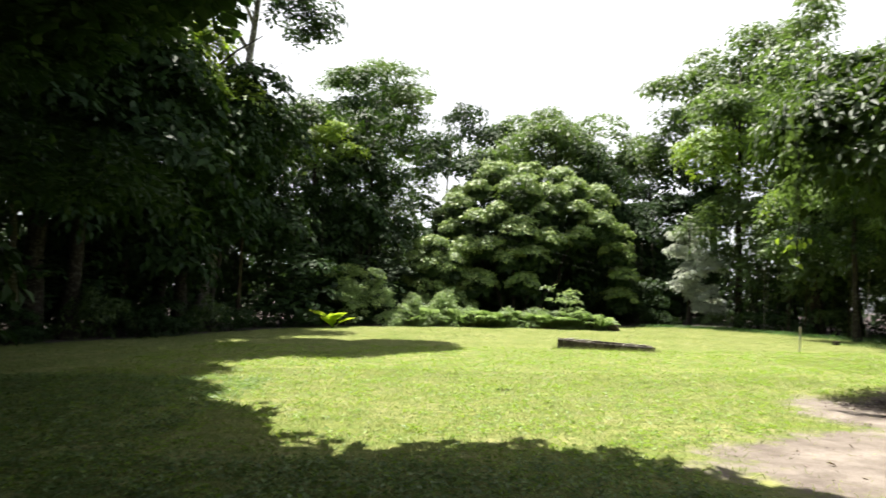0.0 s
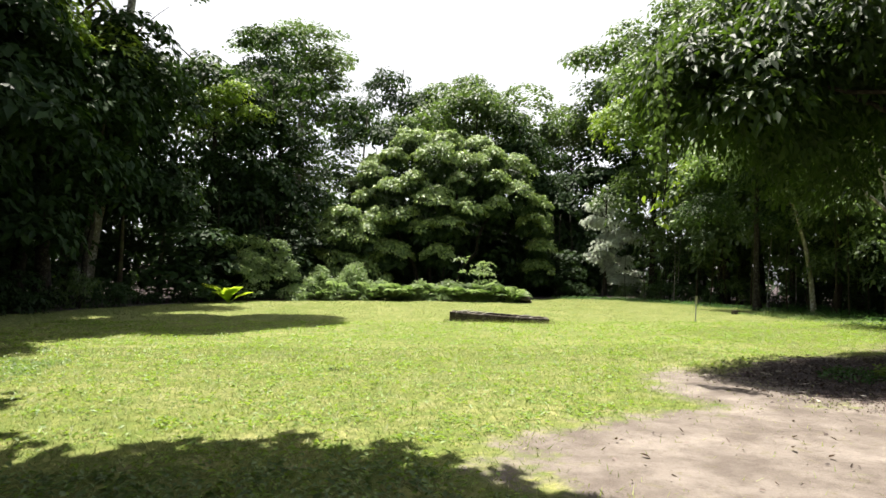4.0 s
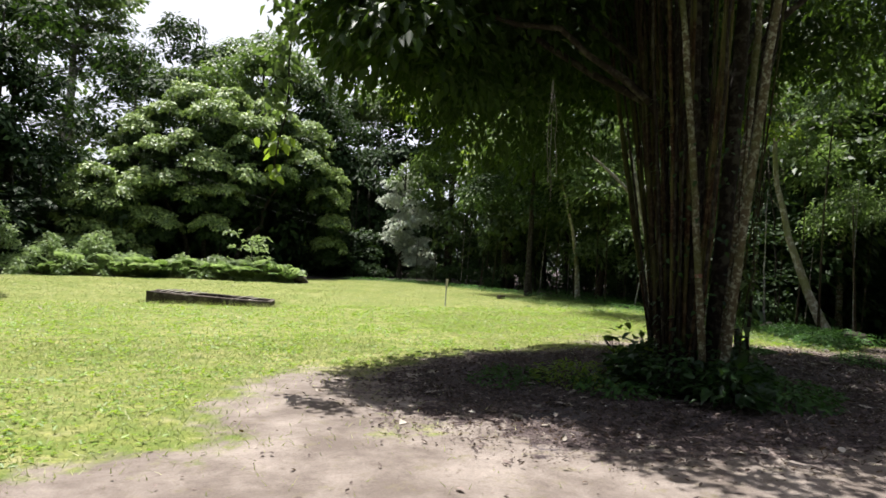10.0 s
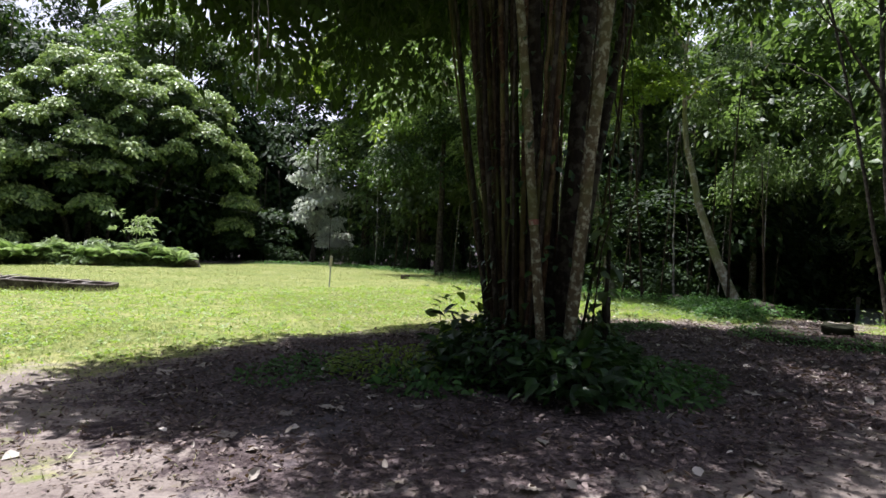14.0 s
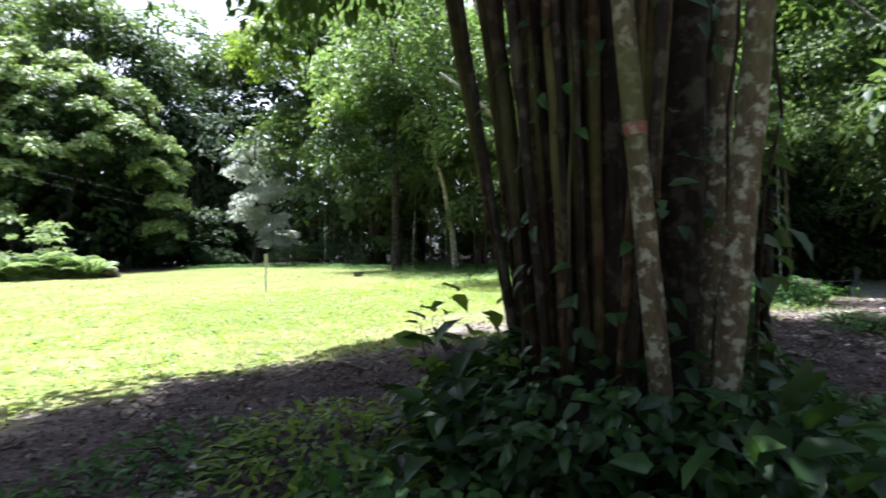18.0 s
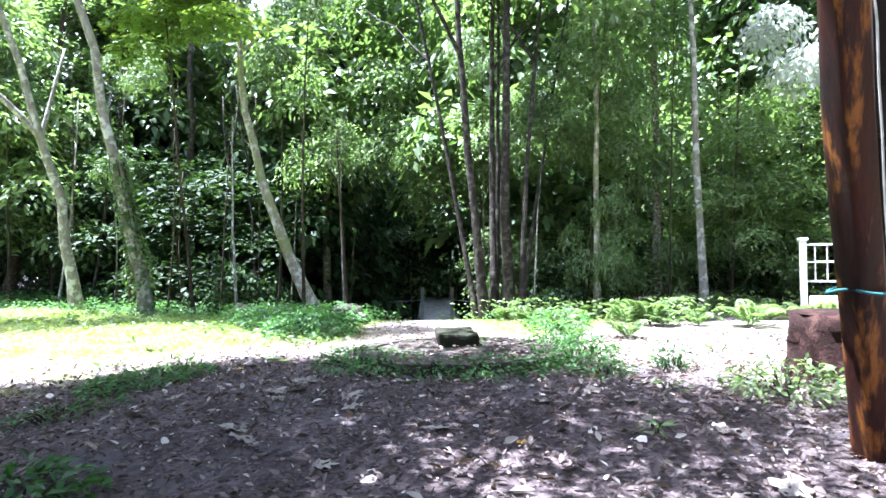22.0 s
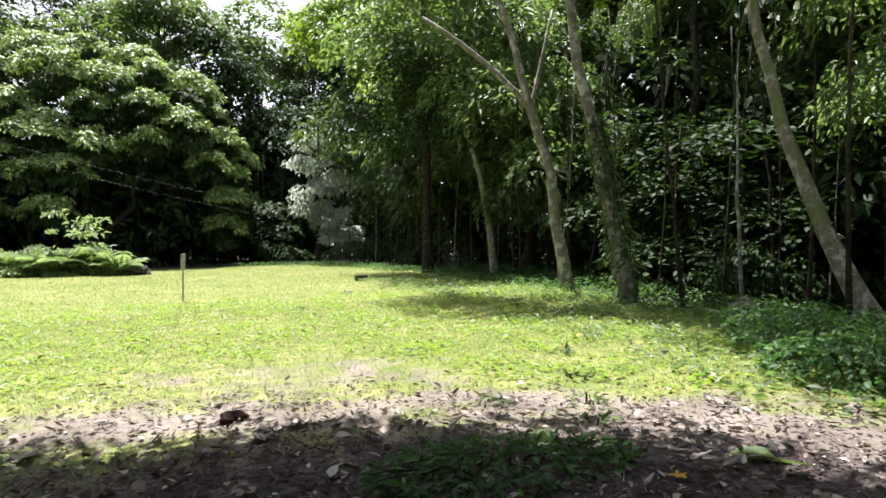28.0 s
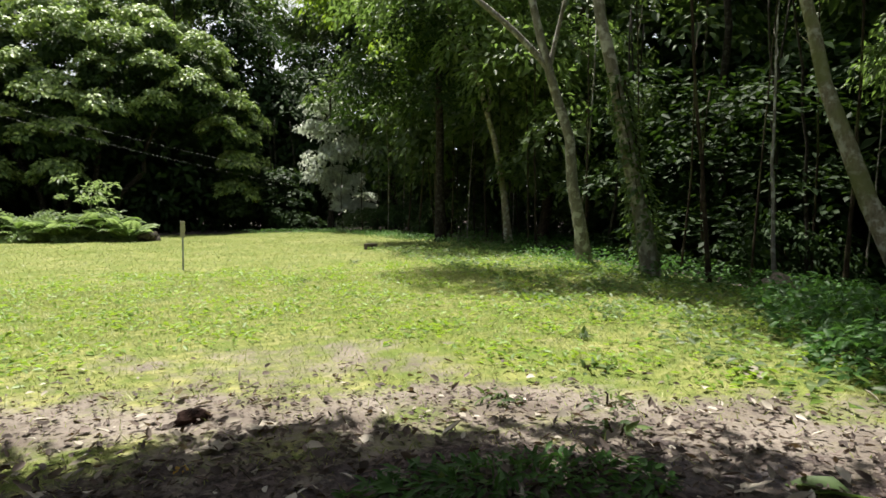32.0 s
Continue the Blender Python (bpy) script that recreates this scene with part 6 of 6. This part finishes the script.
tagged(part("creeper_bank", puff_leaves(r, np.stack([x, y, z], 1), np.stack([r.normal(0, 0.2, 480), np.full(480, -0.45), np.ones(480)], 1), r.uniform(0.18, 0.5, 480), 60, 0.19, 0.5, 0.8, 0.3, 0.6), LEAF_BANK), "pale green creepers heaped along the lawn's far end", "creeper", kind="stuff")
# Shrubs in the lit leaf tone, added to brighten the wood between trunks.
for i, (x, y, k, h) in enumerate(((29.4, 14.8, 0.5, 5.0), (28.8, 11.2, 0.45, 4.8), (28.0, 8.0, 0.42, 1.8), (27.0, 12.4, 0.45, 4.6), (28.6, 6.8, 0.5, 3.2), (28.4, 10.0, 0.36, 1.3), (29.8, 12.4, 0.42, 1.6), (30.4, 8.4, 0.42, 1.5), (27.9, 13.0, 0.34, 1.3), (31.4, 10.6, 0.5, 2.0), (30.0, 5.8, 0.45, 1.6))):
    bush("shrub", x, y, k, h, "near_mid", i, "sunlit leafy shrub between the trees")
bush("shrub", -6.6, 42.2, 0.8, 3.4, "low_bright", 1, "tall shrub draped with pale green creeper")
bush("shrub", -6.2, 42.6, 0.75, 2.0, "lowmid", 2, "dark leafy shrub below a draped one")
t = thing("young_shrub", 9.2, 42.2, None, 0, "young shrub with pale whorled leaves", "shrub")
t.scale = (1.35, 1.35, 1.4)
stem("shrub_stem", bend((0, 0, 0), (0.1, 0, 1.7), 6), np.linspace(0.03, 0.012, 6), BARK_PALE, t, 6)
r = rng_of(68)
C = np.stack([r.normal(0, 0.4, 14), r.normal(0, 0.4, 14), r.uniform(0.7, 2.1, 14)], 1)
part("leaves", pad_leaves(r, C, np.tile([0, 0, 1.0], (14, 1)), 0.34, 24, 0.24, 0.3, 0.1, 0.4), LEAF_BANK, t)
t = thing("broad_leaved_plant", -6.3, 38.4, None, 0, "bright yellow-green plant with large upright leaves", "plant")
r = rng_of(69)
a = r.uniform(0, 6.28, 11)
P = np.stack([0.25 * np.cos(a), 0.25 * np.sin(a), r.uniform(0.1, 0.5, 11)], 1)
part("leaves", broad_leaves(P, np.stack([np.cos(a), np.sin(a), np.full(11, 0.75)], 1), np.stack([-np.cos(a), -np.sin(a), np.full(11, 1.2)], 1), r.uniform(1.0, 1.5, 11), r.uniform(0.65, 0.95, 11)), LEAF_LIME, t)
for i in range(11):
    stem("stalk", bend((0, 0, 0), P[i], 4), np.linspace(0.03, 0.02, 4), LEAF_LIME, t, 5)


def rock(name, x, y, sx, sy, sz, seed, label, mat=ROCK):
    t = thing(name, x, y, None, seed * 40, label, "rock")
    bm = bmesh.new()
    bmesh.ops.create_icosphere(bm, subdivisions=3, radius=1)
    for v in bm.verts:
        v.co *= 1 + 0.35 * noise.noise(v.co * 1.3 + Vector((seed, 0, 0))) + 0.12 * noise.noise(v.co * 4)
        v.co = Vector((v.co.x * sx, v.co.y * sy, v.co.z * sz + 0.35 * sz))
    part("rock_body", bm, mat, t)


rock("boulder", 23.75, 17.8, 0.38, 0.3, 0.24, 1, "pale brown boulder at the wood's edge")
rock("boulder", 22.9, 14.4, 0.42, 0.3, 0.3, 2, "dark mossy boulder among weeds", STONE)
rock("boulder", 11.8, 40.4, 0.9, 0.5, 0.35, 3, "mossy boulder at the lawn's far edge", CONCRETE)
rock("boulder", 10.8, 40.9, 0.7, 0.4, 0.3, 4, "mossy boulder at the lawn's far edge", CONCRETE)
rock("stone", 16.18, 14.45, 0.10, 0.07, 0.05, 5, "small brown stone on bare soil", STUMP_WOOD)
t = thing("loose_block", 19.85, 29.3, None, 20, "single grey block lying on the lawn", "block")
block("block_body", 0.36, 0.2, 0.2, pose(0, 0, 0.08), CONCRETE, t, 0.015)
t = thing("green_leaf", 18.75, 12.55, None, -20, "green fallen leaf stalk on the ground", "leaf")
part("blade", broad_leaves(np.array([[-0.25, 0, 0.03], [0.0, 0.02, 0.03]]), np.array([[1.0, 0.1, 0.05], [-1.0, 0.6, 0.1]]), np.array([[0, 0.3, 1.0], [0, 0, 1.0]]), np.array([0.6, 0.25]), np.array([0.07, 0.13])), LEAF_MID, t)

rock("boulder", -5.85, 4.1, 0.36, 0.30, 0.2, 6, "dark mossy boulder in the shaded grass", MOSS_STONE)
for i, (x, y, a, k) in enumerate(((-6.3, 5.5, 20, 0.5), (-5.5, 5.2, -35, 0.35), (-8.2, 5.9, 70, 0.45))):
    t = thing("fallen_stick", x, y, None, a, "pale bare stick lying in shaded grass", "stick")
    stem("stick_body", bend((-k / 2, 0, 0.03), (k / 2, 0, 0.10), 7, (0, 0.06, 0.03), 0.01, i), np.linspace(0.014, 0.006, 7), PALE_WOOD, t, 6, 0.05, i)

# creeper on the white tree's foot, weeds inside the lawn
t = thing("tree_foot_creeper", 23.35, 20.15, None, 0, "green creeper climbing the white tree's foot", "creeper")
r = rng_of(71)
z, a = 3.6 * r.uniform(0, 1, 900) ** 0.8, r.uniform(0, 2 * np.pi, 900)
out = np.stack([np.cos(a), np.sin(a), r.normal(-0.2, 0.4, 900)], 1)
P = np.stack([-0.225 * z, 0.03 * z, z], 1) + out * (0.12 + 0.30 * (1 - z / 3.7) * r.uniform(0, 1, 900))[:, None]
part("leaves", broad_leaves(P, out + [0, 0, -0.3], out + [0, 0, 0.8], 0.12 * r.uniform(0.6, 1.3, 900), 0.075), LEAF_MID, t)
for i in range(4):
    stem("vine_stem", bend((0.15 * math.cos(2 * i), 0.15 * math.sin(2 * i), 0), (-0.8 + 0.13 * math.cos(2 * i), 0.1 + 0.13 * math.sin(2 * i), 3.5), 10, (0, 0, 0), 0.02, i), np.full(10, 0.012), BARK_STEM, t, 5)
for i, (x, y) in enumerate(((18.68, 8.51), (17.4, 8.53), (20.0, 8.7), (20.9, 8.2), (18.5, 13.9), (17.95, 14.2), (18.3, 13.5), (17.3, 13.1), (18.8, 14.6), (20.6, 18.9), (19.3, 15.6), (1.4, 12.5), (17.2, 21.0), (18.6, 24.5))):
    leafy("lawn_weed", 600 + i, 26, 0.12, 0.0, 0.09, 0.08, 0.35, LEAF_MID if i != 11 else LEAF_DARK, x, y, "single leafy weed in the lawn", "weed")
leafy("herb_patch", 72, 1300, 0.72, 0.0, 0.13, 0.065, 0.35, LEAF_HERB, 17.5, 13.0, "low green herbs in leaf litter", "herbs", 0.5)
leafy("herb_patch", 73, 260, 0.6, 0.0, 0.10, 0.06, 0.35, LEAF_HERB, 16.35, 12.6, "low green herbs in leaf litter", "herbs", 0.4)

# ---- wires across the far end ----
for i, dz in enumerate((0.0, -0.55)):
    w = tagged(part("overhead_wire", tube(bend((-6, 43.6, 9.3 + dz), (19, 42.6, 2.8 + dz), 24, (0, 0, -0.5)), np.full(24, 0.004), 5), WIRE), "thin black overhead wire", "wire", "overhead wires")


# ---- fallen leaves ----
def litter(name, seed, m, x0, x1, y0, y1, L, mat, label, cover):
    x, y, r = scatter(seed, x0, x1, y0, y1, m)
    keep = cover(x, y) > r.uniform(0.1, 0.9, m)
    x, y = x[keep], y[keep]
    m = len(x)
    a = r.uniform(0, 2 * np.pi, m)
    P = np.stack([x, y, height(x, y) + r.uniform(0.006, 0.03, m)], 1)
    s = L * np.clip(np.exp(r.normal(-0.15, 0.45, m)), 0.35, 2.2)
    U = np.stack([np.cos(a), np.sin(a), r.normal(0.05, 0.25, m)], 1)
    N = np.stack([r.normal(0, 0.45, m), r.normal(0, 0.45, m), np.ones(m)], 1)
    half = np.arange(m) % 2 == 0
    curled = broad_leaves(P[half], U[half], N[half], s[half], s[half] * r.uniform(0.3, 0.55, half.sum()), 0.35, -0.3)
    flat = broad_leaves(P[~half], U[~half], N[~half], s[~half], s[~half] * r.uniform(0.35, 0.7, (~half).sum()), 0.12, 0.2)
    return tagged(part(name, join(curled, flat), mat), label, "leaf litter", kind="stuff")


def floor_cover(x, y):
    return np.clip(mould_cover(x, y) + (0.10 + 0.45 * (x > 14.5)) * soil(x, y), 0, 1)


litter("leaf_litter", 801, 90000, 8, 23, 5, 15, 0.036, LEAF_DRY, "brown fallen leaves covering bare shaded soil", floor_cover)
litter("pale_leaf_litter", 802, 5200, 8, 24, 5, 15, 0.055, LEAF_PALE, "bleached fallen leaves on soil and grass", lambda x, y: (floor_cover(x, y) + 0.12) * np.where(x > 14.2, 1, 0.35))
litter("soil_litter", 806, 9000, 1, 14, 3, 15, 0.06, LEAF_DRY, "small dark leaf scraps on bare soil", lambda x, y: 0.19 * soil(x, y) * (1 - mould_cover(x, y)))
litter("lawn_litter", 803, 150, -9, 24, 4, 30, 0.06, LEAF_PALE, "scattered bleached leaves on the lawn", lambda x, y: 0.5 + 0 * x)
def strip(x, y):
    return 0.8 * fade(np.minimum(blob(x, y, 17.1, 13.7, 2.5, 1.0, -18), blob(x, y, 16.3, 14.7, 1.7, 0.8, -14)), 0.6)


litter("edge_litter", 804, 4000, 14, 20.5, 12, 16, 0.04, LEAF_DRY, "brown fallen leaves along the edge of shade", strip)
litter("pale_edge_litter", 805, 700, 14, 20.5, 12, 16, 0.06, LEAF_PALE, "bleached fallen leaves along the edge of shade", strip)
BIG = []
for k in range(4):
    r = rng_of(820 + k)
    bm = bmesh.new()
    ring = []
    for i in range(22):
        a = 2 * math.pi * i / 22
        d = 0.11 * (1 + 0.25 * math.cos(5 * a + k) + 0.12 * r.normal())
        ring.append(bm.verts.new((1.25 * d * math.cos(a), d * math.sin(a), 0.035 * r.uniform(0, 1))))
    mid = bm.verts.new((0, 0, 0.012))
    for i in range(22):
        bm.faces.new((mid, ring[i], ring[(i + 1) % 22]))
    data = bpy.data.meshes.new("fallen_leaf")
    bm.to_mesh(data)
    bm.free()
    data.materials.append(LEAF_PALE)
    BIG.append(data)
rng = rng_of(83)
done = 0
while done < 80:
    x, y = rng.uniform(9.5, 20.5), rng.uniform(7, 15)
    if rng.uniform() > mould_cover(x, y) + 0.25 or math.hypot(x - CX, y - CY) < 1.7:
        continue
    ob = new("fallen_leaf", BIG[done % 4])
    k = rng.uniform(0.3, 0.75)
    ob.matrix_world = pose(x, y, level(x, y) + 0.012, rng.normal(0, 8), rng.normal(0, 8), rng.uniform(0, 360)) @ Matrix.Scale(k, 4)
    tagged(ob, "large bleached curled leaf on the ground", "leaf", "large fallen leaves")
    done += 1
# rotten wood beside the stump, and a few bright leaves on the litter
for i, (x, y) in enumerate(((18.15, 7.25), (18.0, 7.1), (18.3, 7.15))):
    t = thing("rotten_wood", x, y, None, 37 * i, "dark rotten piece of wood on the soil", "wood", "rotten wood beside the stump")
    stem("wood_body", bend((-0.2, 0, 0.03), (0.2, 0.03, 0.05), 6, (0, 0.04, 0.02), 0.012, i), np.array([0.012, 0.03, 0.034, 0.026, 0.03, 0.012]), BARK_DARK, t, 8, 0.12, i)
LEAF_GOLD = leaf_material("leaf_golden", (0.42, 0.24, 0.02), (0.55, 0.36, 0.03), (0.5, 0.3, 0.03), 0.6, 0.2, 0.3)
GOLD = BIG[0].copy()
GOLD.materials[0] = LEAF_GOLD
for i, (x, y, k) in enumerate(((18.15, 12.55, 0.26), (16.2, 13.7, 0.24), (15.9, 11.6, 0.25), (14.6, 12.4, 0.22), (16.9, 9.2, 0.25))):
    ob = new("golden_leaf", GOLD)
    ob.matrix_world = pose(x, y, level(x, y) + 0.02, 5, -6, 70 * i) @ Matrix.Scale(k, 4)
    tagged(ob, "golden yellow fallen leaf on dark litter", "leaf", "golden fallen leaves")
